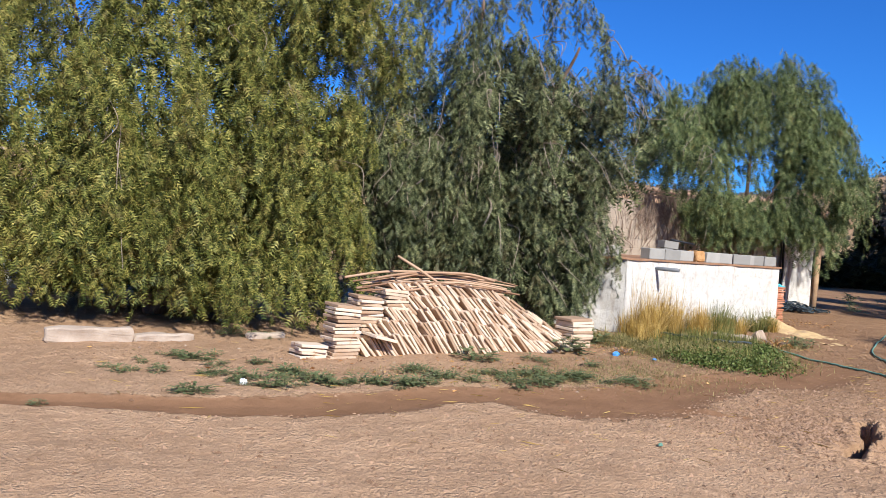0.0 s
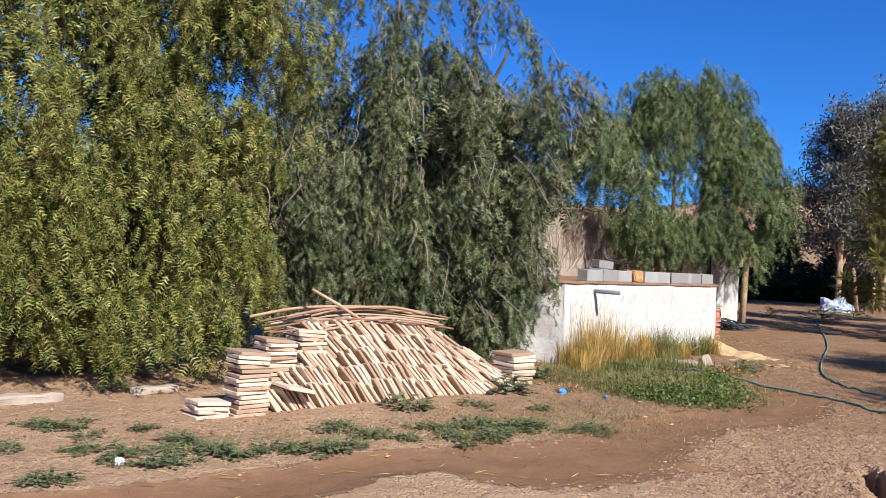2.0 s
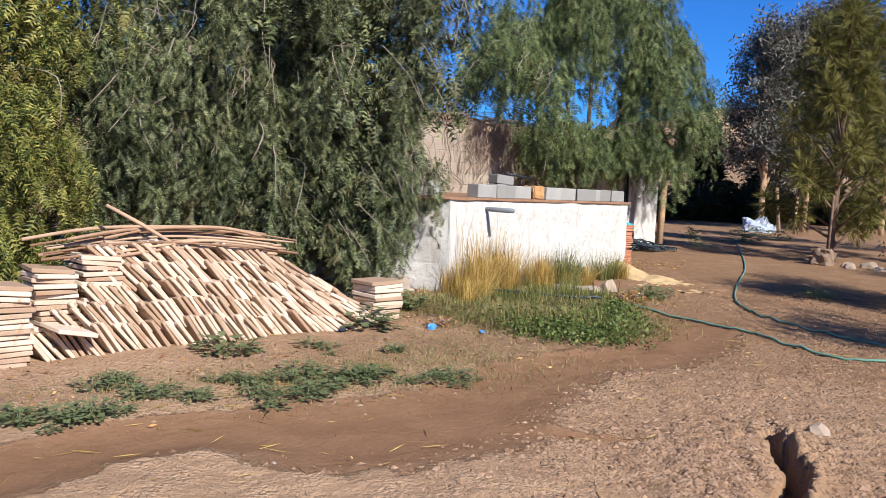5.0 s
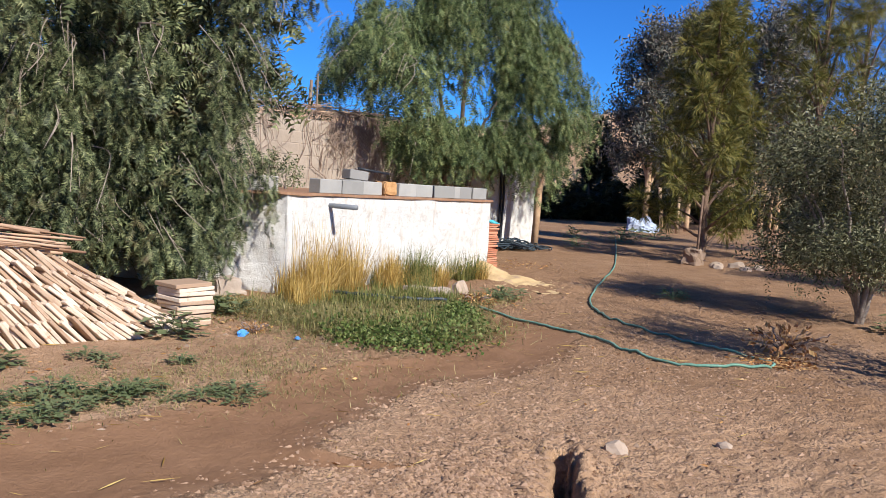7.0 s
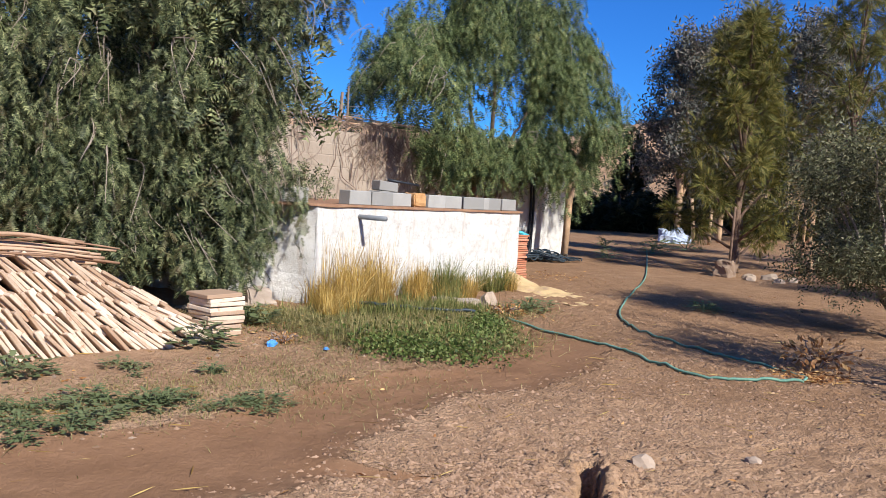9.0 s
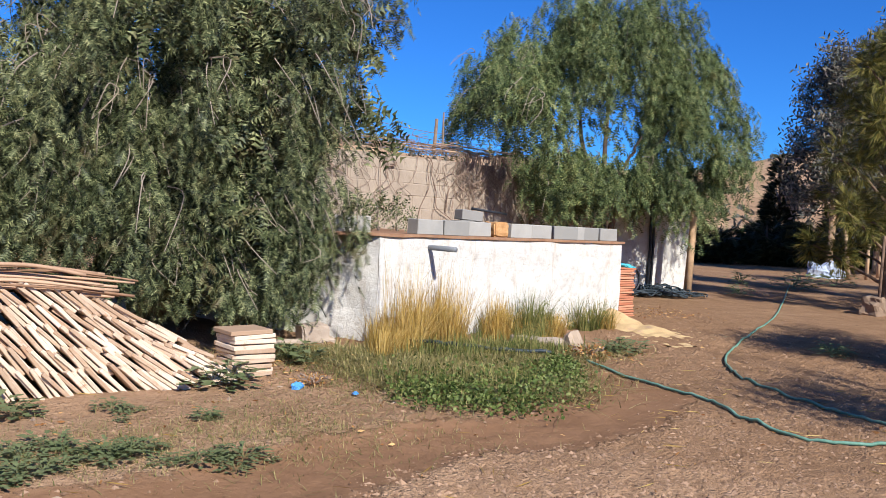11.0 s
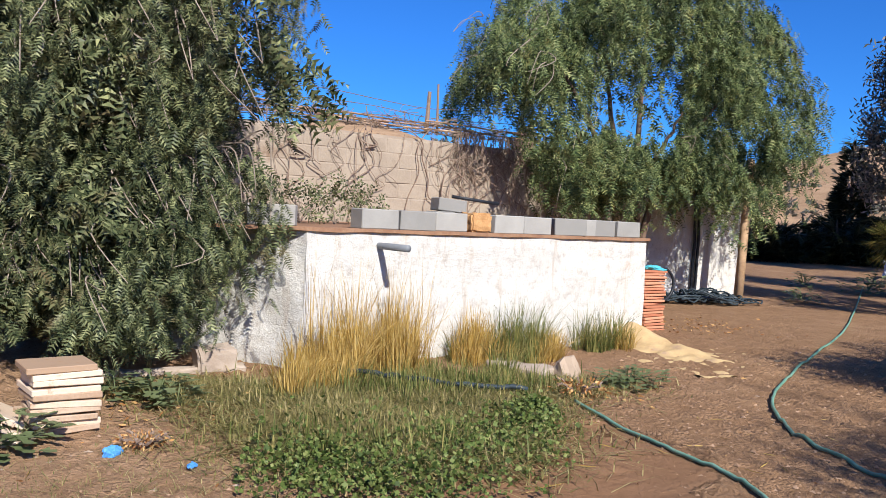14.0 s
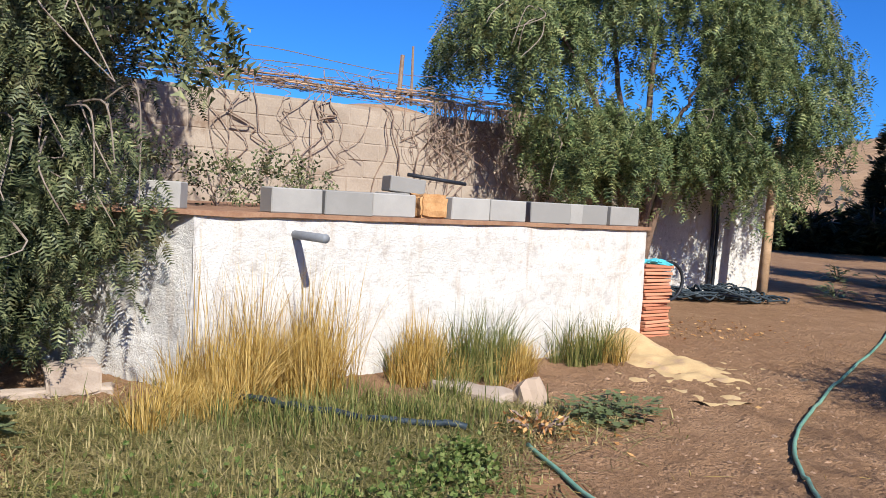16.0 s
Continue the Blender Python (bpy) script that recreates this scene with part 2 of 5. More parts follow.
G_OLIV = leafy("olive_leaf", [(0.25, (0.045, 0.05, 0.025)), (0.6, (0.13, 0.135, 0.07)), (0.85, (0.29, 0.28, 0.17))], 0.15, 2.0)
G_DARK = leafy("dark_conifer_leaf", [(0.25, (0.015, 0.02, 0.01)), (0.6, (0.045, 0.055, 0.026)), (0.85, (0.10, 0.10, 0.05))], 0.1, 0.9)
G_WEED = leafy("weed_leaf", [(0.25, (0.045, 0.075, 0.018)), (0.55, (0.12, 0.17, 0.045)), (0.85, (0.25, 0.275, 0.095))], 0.25, 5, strand=0.4)
G_GREYW = leafy("grey_weed_leaf", [(0.25, (0.055, 0.08, 0.034)), (0.55, (0.135, 0.17, 0.075)), (0.85, (0.27, 0.29, 0.15))], 0.25, 3)
G_STRAW = leafy("straw", [(0.25, (0.26, 0.155, 0.036)), (0.55, (0.50, 0.335, 0.095)), (0.85, (0.68, 0.50, 0.20))], 0.3, 2)
G_GRASS = leafy("grass_blade", [(0.25, (0.075, 0.105, 0.028)), (0.55, (0.17, 0.19, 0.06)), (0.85, (0.38, 0.32, 0.12))], 0.3, 1.6)
G_DRYG = leafy("dry_grass_blade", [(0.25, (0.12, 0.13, 0.04)), (0.55, (0.28, 0.245, 0.095)), (0.85, (0.50, 0.40, 0.20))], 0.3, 1.6)


# ---- helpers of this scene ----
def thing(name, x, y, z, label, category, group="", kind="", turn=0.0):
    ob = new(name)
    ob.matrix_basis = pose(x, y, z, 0, 0, turn)
    ob.empty_display_size = 0.1
    return tagged(ob, label, category, group, kind)


def shade(me, smooth):
    me.polygons.foreach_set("use_smooth", [smooth] * len(me.polygons))


def part(name, shape, material, parent=None, label="", m=None, smooth=False):
    """Links a bmesh, a mesh or a (verts, faces) pair as one mesh object, in the space of its parent."""
    if isinstance(shape, bpy.types.Mesh):
        me = shape
    else:
        me = bpy.data.meshes.new(name)
        if isinstance(shape, bmesh.types.BMesh):
            shape.to_mesh(me)
            shape.free()
        else:
            me.from_pydata([tuple(v) for v in shape[0]], [], [tuple(f) for f in shape[1]])
        shade(me, smooth)
    if material and not me.materials:
        me.materials.append(material)
    ob = new(name, me)
    if parent:
        ob.parent = parent
    if m is not None:
        ob.matrix_basis = m
    if label:
        ob["label"] = label
    return ob


def np_mesh(name, v, size, material):
    """A mesh of loose polygons with `size` corners each; v has the shape (n * size, 3)."""
    v = np.ascontiguousarray(v, dtype=np.float32)
    count = len(v) // size
    me = bpy.data.meshes.new(name)
    me.vertices.add(len(v))
    me.vertices.foreach_set("co", v.ravel())
    me.loops.add(len(v))
    me.loops.foreach_set("vertex_index", np.arange(len(v), dtype=np.int32))
    me.polygons.add(count)
    me.polygons.foreach_set("loop_start", np.arange(0, len(v), size, dtype=np.int32))
    me.update(calc_edges=True)
    me.materials.append(material)
    return me


def box(sx, sy, sz, bevel=0.0, seg=1, rough=0.0, seed=0, cuts=0):
    """A bevelled box on z = 0, centred in x and y; rough: how uneven its corners are."""
    bm = bmesh.new()
    bmesh.ops.create_cube(bm, size=1.0)
    for v in bm.verts:
        v.co = Vector((v.co.x * sx, v.co.y * sy, (v.co.z + 0.5) * sz))
    if cuts:
        bmesh.ops.subdivide_edges(bm, edges=bm.edges[:], cuts=cuts, use_grid_fill=True)
    if bevel:
        bmesh.ops.bevel(bm, geom=[e for e in bm.edges if len(e.link_faces) == 2 and e.calc_face_angle(0) > 0.5], offset=bevel, segments=seg, affect="EDGES")
    if rough:
        for v in bm.verts:
            q = v.co * 9 + Vector((seed * 7.3, seed * 3.1, 0))
            v.co += noise.noise_vector(q) * rough
    return bm


def tube(pts, radii, sides=6, close=True):
    """Verts and faces of a round tube along points."""
    pts = [Vector(p) for p in pts]
    vs, fs = [], []
    for i, p in enumerate(pts):
        a, b = pts[max(i - 1, 0)], pts[min(i + 1, len(pts) - 1)]
        d = (b - a).normalized()
        u = d.orthogonal().normalized() if i == 0 else (u - d * u.dot(d)).normalized()
        w = d.cross(u)
        r = radii[i] if isinstance(radii, (list, tuple)) else radii
        for k in range(sides):
            g = 2 * math.pi * k / sides
            vs.append(p + (u * math.cos(g) + w * math.sin(g)) * r)
    for i in range(len(pts) - 1):
        for k in range(sides):
            k2 = (k + 1) % sides
            fs.append((i * sides + k, i * sides + k2, (i + 1) * sides + k2, (i + 1) * sides + k))
    if close:
        fs.append(tuple(range(sides - 1, -1, -1)))
        fs.append(tuple((len(pts) - 1) * sides + k for k in range(sides)))
    return vs, fs


def joined(shapes):
    vs, fs = [], []
    for v, f in shapes:
        o = len(vs)
        vs += list(v)
        fs += [tuple(i + o for i in q) for q in f]
    return vs, fs


def smooth_line(pts, steps=8):
    """Catmull-Rom through points."""
    pts = [Vector(p) for p in pts]
    out = []
    for i in range(len(pts) - 1):
        p0, p1, p2, p3 = pts[max(i - 1, 0)], pts[i], pts[i + 1], pts[min(i + 2, len(pts) - 1)]
        for k in range(steps):
            t = k / steps
            out.append(0.5 * (2 * p1 + (p2 - p0) * t + (2 * p0 - 5 * p1 + 4 * p2 - p3) * t * t + (3 * p1 - p0 - 3 * p2 + p3) * t ** 3))
    return out + [pts[-1]]


def rock_shape(r, seed, flat=0.7, sub=2):
    bm = bmesh.new()
    bmesh.ops.create_icosphere(bm, subdivisions=sub, radius=1.0)
    for v in bm.verts:
        q = v.co * 1.1 + Vector((seed * 5.7, seed * 2.3, seed))
        k = 1 + 0.45 * noise.noise(q) + 0.18 * noise.noise(q * 3)
        v.co = Vector((v.co.x * r * k, v.co.y * r * k * 0.85, max(v.co.z * k, -0.35) * r * flat + 0.3 * r * flat))
    return bm


# ---- leaves in bulk ----
def diamond(base, tip, width):
    """A flat leaf as four corners."""
    b, t = np.array(base, float), np.array(tip, float)
    d = t - b
    s = np.array([-d[1], d[0], 0.0])
    s = s / (np.linalg.norm(s) + 1e-9) * width / 2
    mid = b + d * 0.45
    return [b, mid + s, t, mid - s]


def pinnate(pairs=7, reach=0.27, width=0.105):
    """A fern-like leaf of unit length, as loose triangles."""
    out = []
    for i in range(pairs):
        y = 0.08 + 0.9 * i / pairs
        k = reach * (0.6 + 0.4 * math.sin(math.pi * (i + 0.7) / (pairs + 0.5)))
        for s in (-1, 1):
            out += [(0, y - width / 2, 0), (0, y + width / 2, 0), (s * k, y + 0.12, -0.03)]
    out += [(-0.012, 0, 0), (0.012, 0, 0), (0, 1.12, 0)]
    a = np.array(out, float)
    a[:, 2] -= 0.22 * a[:, 1] ** 2
    return a


def sprig(leaves, reach, width, rng):
    """A twig with simple long leaves all round."""
    out = []
    for i in range(leaves):
        y = (i + 0.5) / leaves
        g = i * 2.4
        q = np.array(diamond((0, 0, 0), (reach, 0.6 * reach, 0), width))
        c, s = math.cos(g), math.sin(g)
        q = np.stack([q[:, 0] * c - q[:, 2] * s, q[:, 1] + y, q[:, 0] * s + q[:, 2] * c], 1)
        out += list(q)
    return np.array(out)


def needles(count, width, rng):
    out = []
    for i in range(count):
        tip = np.array([rng.normal(0, 0.28), 1.0 + rng.normal(0, 0.15), rng.normal(0, 0.28)])
        q = np.array(diamond((0, 0, 0), (tip[0], tip[1], 0), width))
        q[:, 2] += np.array([0, 0.45, 1, 0.45]) * tip[2]
        out += list(q)
    return np.array(out)


def scatter(template, P, D, S, rng):
    """The template set at every P along D (its y), with size S, turned at random about D."""
    D = D / np.linalg.norm(D, axis=1, keepdims=True)
    A = rng.normal(size=D.shape)
    X = np.cross(D, A)
    X /= np.linalg.norm(X, axis=1, keepdims=True) + 1e-9
    Z = np.cross(X, D)
    t = template
    v = P[:, None, :] + S[:, None, None] * (t[None, :, 0, None] * X[:, None, :] + t[None, :, 1, None] * D[:, None, :] + t[None, :, 2, None] * Z[:, None, :])
    return v.reshape(-1, 3)


def lobe_points(lobes, count, rng, skin=0.45, low=-0.35, hem=1.0, crest=1.0):
    """Points in the outer shell of a set of ellipsoids (x, y, z, rx, ry, rz), with the way out of each; hem: how much fuller those near the ground are."""
    lobes = np.array(lobes, float)
    w = (lobes[:, 3] * lobes[:, 4] + lobes[:, 3] * lobes[:, 5]) * np.where(lobes[:, 2] < 2.35, hem, np.where(lobes[:, 2] > 4.4, crest, 1.0))
    k = rng.choice(len(lobes), count, p=w / w.sum())
    d = rng.normal(size=(count, 3))
    d /= np.linalg.norm(d, axis=1, keepdims=True)
    d[:, 2] = np.where(d[:, 2] < low, -d[:, 2], d[:, 2])
    r = 1 - skin * rng.random(count) ** 1.3
    return lobes[k, :3] + d * lobes[k, 3:] * r[:, None], d


def hanging(lobes, strands, rng, length=(0.5, 1.3), per=18, leaf=(0.16, 0.26), floor=0.4, fall=0.3, skin=0.45, low=1.0, crest=1.0):
    """Weeping strands: the places, ways and sizes of their leaves."""
    clumps = max(strands // 11, 1)
    seeds, ways = lobe_points(lobes, clumps, rng, skin, -0.35, low, crest)
    k = np.concatenate([np.arange(clumps), rng.integers(0, clumps, strands - clumps)])
    P0, out = seeds[k] + rng.normal(0, 1, (strands, 3)) * [0.12, 0.12, 0.1], ways[k]
    L = rng.uniform(*length, strands)
    L = np.minimum(L, np.maximum(P0[:, 2] - floor * rng.uniform(0.7, 2.2, strands), 0.15))
    s = (np.arange(per)[None, :] + rng.random((strands, per))) / per
    o = out.copy()
    o[:, 2] = 0
    o += rng.normal(0, 0.25, o.shape) * [1, 1, 0]
    go = fall * (1 - np.exp(-3 * s))
    P = P0[:, None, :] + o[:, None, :] * go[:, :, None]
    P[:, :, 2] -= (s ** 1.15) * L[:, None]
    P[:, :, :2] += rng.normal(0, 0.025, (strands, per, 2))
    g = rng.random((strands, per)) * 2 * math.pi
    t = rng.uniform(0.35, 1.0, (strands, per))
    D = np.stack([np.cos(g) * t, np.sin(g) * t, -np.ones_like(t)], 2)
    S = rng.uniform(*leaf, (strands, per))
    return P.reshape(-1, 3), D.reshape(-1, 3), S.reshape(-1), P0, L


def limbs(base, forks, rng, r0, crook=0.12, sides=7):
    """A tapered trunk that parts into limbs: forks are lists of points after the base."""
    shapes = []
    for f in forks:
        pts = smooth_line([base] + f, 6)
        n = len(pts)
        for i in range(1, n):
            pts[i] = pts[i] + Vector(rng.normal(0, crook * 0.25, 3)) * (i / n)
        shapes.append(tube(pts, [max(r0 * (1 - 0.86 * (i / (n - 1)) ** 0.8), 0.008) for i in range(n)], sides))
    return joined(shapes)


def twigs(starts, ends, rng, r=0.0052):
    shapes = []
    for a, b in zip(starts, ends):
        a, b = Vector(a), Vector(b)
        m = (a + b) / 2 + Vector(rng.normal(0, 0.12, 3)) + Vector((0, 0, 0.08))
        shapes.append(tube(smooth_line([a, m, b], 4), [r * 1.6, r * 1.5, r * 1.4, r * 1.3, r * 1.2, r, r, r * 0.8, r * 0.6], 4, False))
    return joined(shapes)


# ---- ground ----
def soft(a, b, v):
    t = np.clip((v - a) / (b - a), 0, 1)
    return t * t * (3 - 2 * t)


def lie(x, y):
    """The broad height of the ground."""
    x, y = np.asarray(x, float), np.asarray(y, float)
    r = np.hypot(x, y)
    near = 0.016 * np.clip(y - 9.5, 0, 12.5) + 0.008 * np.clip(r - 25, 0, 80)
    swell = 1 + 0.16 * np.sin(np.arctan2(y, x) * 9 + 1.0) + 0.07 * np.sin(np.arctan2(y, x) * 23)
    return near + 21 * soft(90, 270, r) * swell


def gz(x, y):
    return float(lie(x, y))


WET = [(-9, 7.6, 0.3), (-0.3, 7.64, 0.25), (0.45, 7.55, 0.32), (1.2, 7.65, 0.4), (1.9, 7.95, 0.42), (2.25, 8.22, 0.32), (3.0, 8.45, 0.38), (3.7, 8.2, 0.72), (4.4, 8.3, 0.66), (4.9, 8.75, 0.52), (5.7, 9.4, 0.5), (6.4, 9.8, 0.4), (7.0, 9.78, 0.44), (7.7, 10.35, 0.6), (8.4, 11.1, 0.62), (8.6, 11.8, 0.3)]
TONGUE = [(4.7, 8.1, 0.2), (5.1, 7.8, 0.13), (5.4, 7.6, 0.05)]
TRENCH = ((5.27, 6.34), (5.8, 6.76), (6.14, 7.22), (6.3, 7.5))


def axis(lo, hi, step, far, fine=None):
    mid = list(np.arange(lo, hi, step))
    if fine:
        a, b, s = fine
        mid = [v for v in mid if not a - 0.5 * s < v < b + 0.5 * s] + list(np.arange(a, b, s))
        mid.sort()
    up, down, s = [hi], [lo - step], step
    while up[-1] < far:
        s *= 1.1
        up.append(up[-1] + s)
    s = step
    while down[-1] > -far:
        s *= 1.1
        down.append(down[-1] - s)
    return np.array(down[::-1] + mid + up)


SURFACE = []


def surf(x, y):
    """The height of the finished ground near the walk."""
    xs, ys, Z = SURFACE
    x, y = np.asarray(x, float), np.asarray(y, float)
    i = np.clip(np.searchsorted(xs, x) - 1, 0, len(xs) - 2)
    j = np.clip(np.searchsorted(ys, y) - 1, 0, len(ys) - 2)
    a, b = np.clip((x - xs[i]) / (xs[i + 1] - xs[i]), 0, 1), np.clip((y - ys[j]) / (ys[j + 1] - ys[j]), 0, 1)
    return (Z[j, i] * (1 - a) + Z[j, i + 1] * a) * (1 - b) + (Z[j + 1, i] * (1 - a) + Z[j + 1, i + 1] * a) * b


def build_ground():
    rng = np.random.default_rng(4)
    xs, ys = axis(-2.0, 12.5, 0.05, 900, (5.0, 6.6, 0.02)), axis(3.5, 14.5, 0.05, 900, (6.1, 7.8, 0.02))
    X, Y = np.meshgrid(xs, ys)
    Z = lie(X, Y)
    # wet channel as a soft field: 1 in the middle, 0.5 at its edge
    wet = np.zeros_like(X)
    for (x0, y0, w0), (x1, y1, w1) in list(zip(WET, WET[1:])) + list(zip(TONGUE, TONGUE[1:])):
        dx, dy = x1 - x0, y1 - y0
        t = np.clip(((X - x0) * dx + (Y - y0) * dy) / (dx * dx + dy * dy), 0, 1)
        d = np.hypot(X - x0 - t * dx, Y - y0 - t * dy)
        w = w0 + (w1 - w0) * t
        wet = np.maximum(wet, np.clip(1 - 0.5 * d / w, 0, 1))
    Z -= 0.045 * soft(0.4, 0.85, wet)
    d = np.full_like(X, 99.0)
    for (ax, ay), (bx, by) in zip(TRENCH, TRENCH[1:]):
        t = np.clip(((X - ax) * (bx - ax) + (Y - ay) * (by - ay)) / ((bx - ax) ** 2 + (by - ay) ** 2), 0, 1)
        d = np.minimum(d, np.hypot(X - ax - t * (bx - ax), Y - ay - t * (by - ay)))
    d = d + 0.022 * np.sin(X * 17 + 3 * np.sin(Y * 9)) * np.cos(Y * 21) + 0.012 * np.sin(X * 61) * np.sin(Y * 57)
    spoil = np.exp(-(((X - 5.5) * 0.77 - (Y - 7.15) * 0.63) / 0.28) ** 2 - (((X - 5.5) * 0.63 + (Y - 7.15) * 0.77) / 0.75) ** 2)
    Z += 0.06 * spoil * (1 + 0.2 * np.sin(X * 13 + 2 * np.sin(Y * 9)) * np.sin(Y * 11)) * soft(0.06, 0.14, d)
    # added ridge on the right bank, shaped to shade the trench's sunlit wall
    right = soft(-0.02, 0.03, (X - 5.8) * 0.77 - (Y - 6.8) * 0.63)
    Z += 0.065 * right * np.exp(-((d - 0.1) / 0.045) ** 2) * (1 + 0.35 * np.sin(X * 29) * np.sin(Y * 33))
    Z += (0.012 + 0.02 * np.sin(X * 23 + Y * 9) * np.sin(Y * 19)) * np.exp(-((d - 0.2) / 0.1) ** 2) - 0.46 * (1 - soft(0.035, 0.068, d))
    loam = np.clip(0.2 + (0.2 + 0.4 * soft(5.5, 8, X)) * soft(8.3, 9.6, Y - 0.25 * (X - 2)) + 0.3 * soft(3.5, 6.5, X + 0.2 * Y - 1) + 0.4 * soft(5.6, 9.5, X + 0.3 * Y - 2.5), 0, 1)
    rough = 0.35 + 0.65 * soft(4.2, 6.5, X)
    near = (np.abs(X - 5) < 14) & (np.abs(Y - 8) < 13)
    n = np.zeros_like(Z)
    for i, j in zip(*np.nonzero(near)):
        x, y = X[i, j], Y[i, j]
        n[i, j] = 0.022 * noise.noise((x * 1.3, y * 1.3, 0)) + 0.016 * noise.noise((x * 4.5, y * 4.5, 3)) + rough[i, j] * (0.026 * noise.noise((x * 11, y * 11, 7)) + 0.014 * noise.noise((x * 24, y * 24, 2)))
    Z += n * (1 - 0.6 * soft(0.45, 0.6, wet))
    far = np.hypot(X, Y)
    Z += soft(60, 160, far) * 1.2 * np.sin(X * 0.11 + 2 * np.sin(Y * 0.05)) * np.sin(Y * 0.09)
    SURFACE.extend((xs, ys, Z))
    me = bpy.data.meshes.new("ground")
    h, w = X.shape
    co = np.stack([X, Y, Z], 2).reshape(-1, 3).astype(np.float32)
    idx = np.arange(h * w).reshape(h, w)
    q = np.stack([idx[:-1, :-1], idx[:-1, 1:], idx[1:, 1:], idx[1:, :-1]], 2).reshape(-1, 4).astype(np.int32)
    me.vertices.add(len(co))
    me.vertices.foreach_set("co", co.ravel())
    me.loops.add(q.size)
    me.loops.foreach_set("vertex_index", q.ravel())
    me.polygons.add(len(q))
    me.polygons.foreach_set("loop_start", np.arange(0, q.size, 4, dtype=np.int32))
    me.update(calc_edges=True)
    shade(me, True)
    for name, v in (("wet", wet), ("loam", loam), ("hill", soft(40, 110, far))):
        a = me.attributes.new(name, "FLOAT", "POINT")
        a.data.foreach_set("value", v.ravel().astype(np.float32))
    me.materials.append(M_SOIL)
    ob = new("ground", me)
    tagged(ob, "bare reddish earth yard with a damp channel and dry hills", "ground", kind="structure")


build_ground()

# ---- water tank with its whitewashed walls ----
TX, TY = 6.68, 13.74
ALONG = math.degrees(math.atan2(0.4389, 0.8985))
TANK = pose(TX, TY, 0, 0, 0, ALONG)


def on_tank(u, v, z=0.0):
    """World place of a point u along the tank's front and v behind it."""
    p = TANK @ Vector((u, v, z))
    return p.x, p.y, p.z


def wall_mesh(sx, sy, sz, cell=0.12, bulge=0.012, seed=0):
    """A wall on z = 0 from x = 0, y = 0 (front) with an uneven hand-plastered face."""
    bm = bmesh.new()
    nx, nz = max(int(sx / cell), 2), max(int(sz / cell), 2)
    rows = []
    for y, s in ((0, 1), (sy, -1)):
        g = [[bm.verts.new((sx * i / nx, y - s * bulge * noise.noise((sx * i / nx * 3, sz * j / nz * 3, seed + y)), sz * j / nz)) for i in range(nx + 1)] for j in range(nz + 1)]
        rows.append(g)
        for j in range(nz):
            for i in range(nx):
                q = (g[j][i], g[j][i + 1], g[j + 1][i + 1], g[j + 1][i])
                bm.faces.new(q if s == 1 else q[::-1])
    f, b = rows
    for i in range(nx):
        bm.faces.new((f[nz][i], f[nz][i + 1], b[nz][i + 1], b[nz][i]))
        bm.faces.new((f[0][i + 1], f[0][i], b[0][i], b[0][i + 1]))
    for j in range(nz):
        bm.faces.new((f[j][0], f[j + 1][0], b[j + 1][0], b[j][0]))
        bm.faces.new((f[j + 1][nx], f[j][nx], b[j][nx], b[j + 1][nx]))
    return bm


def build_tank():
    tank = thing("water_tank", TX, TY, 0, "low whitewashed block water tank with flat slab roof", "water tank", turn=ALONG)
    front = part("wall", wall_mesh(4.58, 0.2, 1.27, 0.1, 0.02, seed=1), M_LIME, tank, "peeling whitewashed wall")
    part("wall", wall_mesh(2.2, 0.2, 1.27, 0.1, 0.035, seed=2), M_LIME, tank, "rough whitewashed block wall", pose(-0.93, 1.99, 0, 0, 0, -65))
    part("wall", wall_mesh(1.8, 0.2, 1.27, seed=5), M_LIME, tank, "", pose(-0.93, 3.8, 0, 0, 0, -90))
    part("wall", wall_mesh(3.6, 0.2, 1.27, seed=3), M_LIME, tank, "", pose(4.38, 3.8, 0, 0, 0, -90))
    part("wall", wall_mesh(5.51, 0.2, 1.27, seed=4), M_LIME, tank, "", pose(-0.93, 3.8, 0))
    rim = [(-0.04, -0.025), (4.62, -0.025), (4.66, 4.05), (-1.72, 4.05), (-1.72, 1.2), (-0.75, 0.36)]
    edge = []
    for (x0, y0), (x1, y1) in zip(rim, rim[1:] + rim[:1]):
        for k in range(14):
            x, y = x0 + (x1 - x0) * k / 14, y0 + (y1 - y0) * k / 14
            w = noise.noise((x * 4, y * 4, 2)) * 0.025
            edge.append((x + w, y + w, 0.012 * noise.noise((x * 2, y * 2, 9))))
    n = len(edge)
    slab = [(x, y, z + 1.272) for x, y, z in edge] + [(x, y, z + 1.304) for x, y, z in edge]
    part("roof_slab", (slab, [tuple(range(n - 1, -1, -1)), tuple(range(n, 2 * n))] + [(k, (k + 1) % n, n + (k + 1) % n, n + k) for k in range(n)]), M_SLAB, tank, "thin rust-stained concrete slab")
    part("pipe", tube([(0, 0.3, 0), (0, -0.46, 0)], 0.032, 14), M_PVC, front, "grey plastic overflow pipe", pose(0.75, 0, 1.155, 0, 0, 0), True)


build_tank()


def block_shape(sx, sy, sz, seed):
    bm = box(sx, sy, sz, 0.008, 1, 0.006, seed)
    return bm


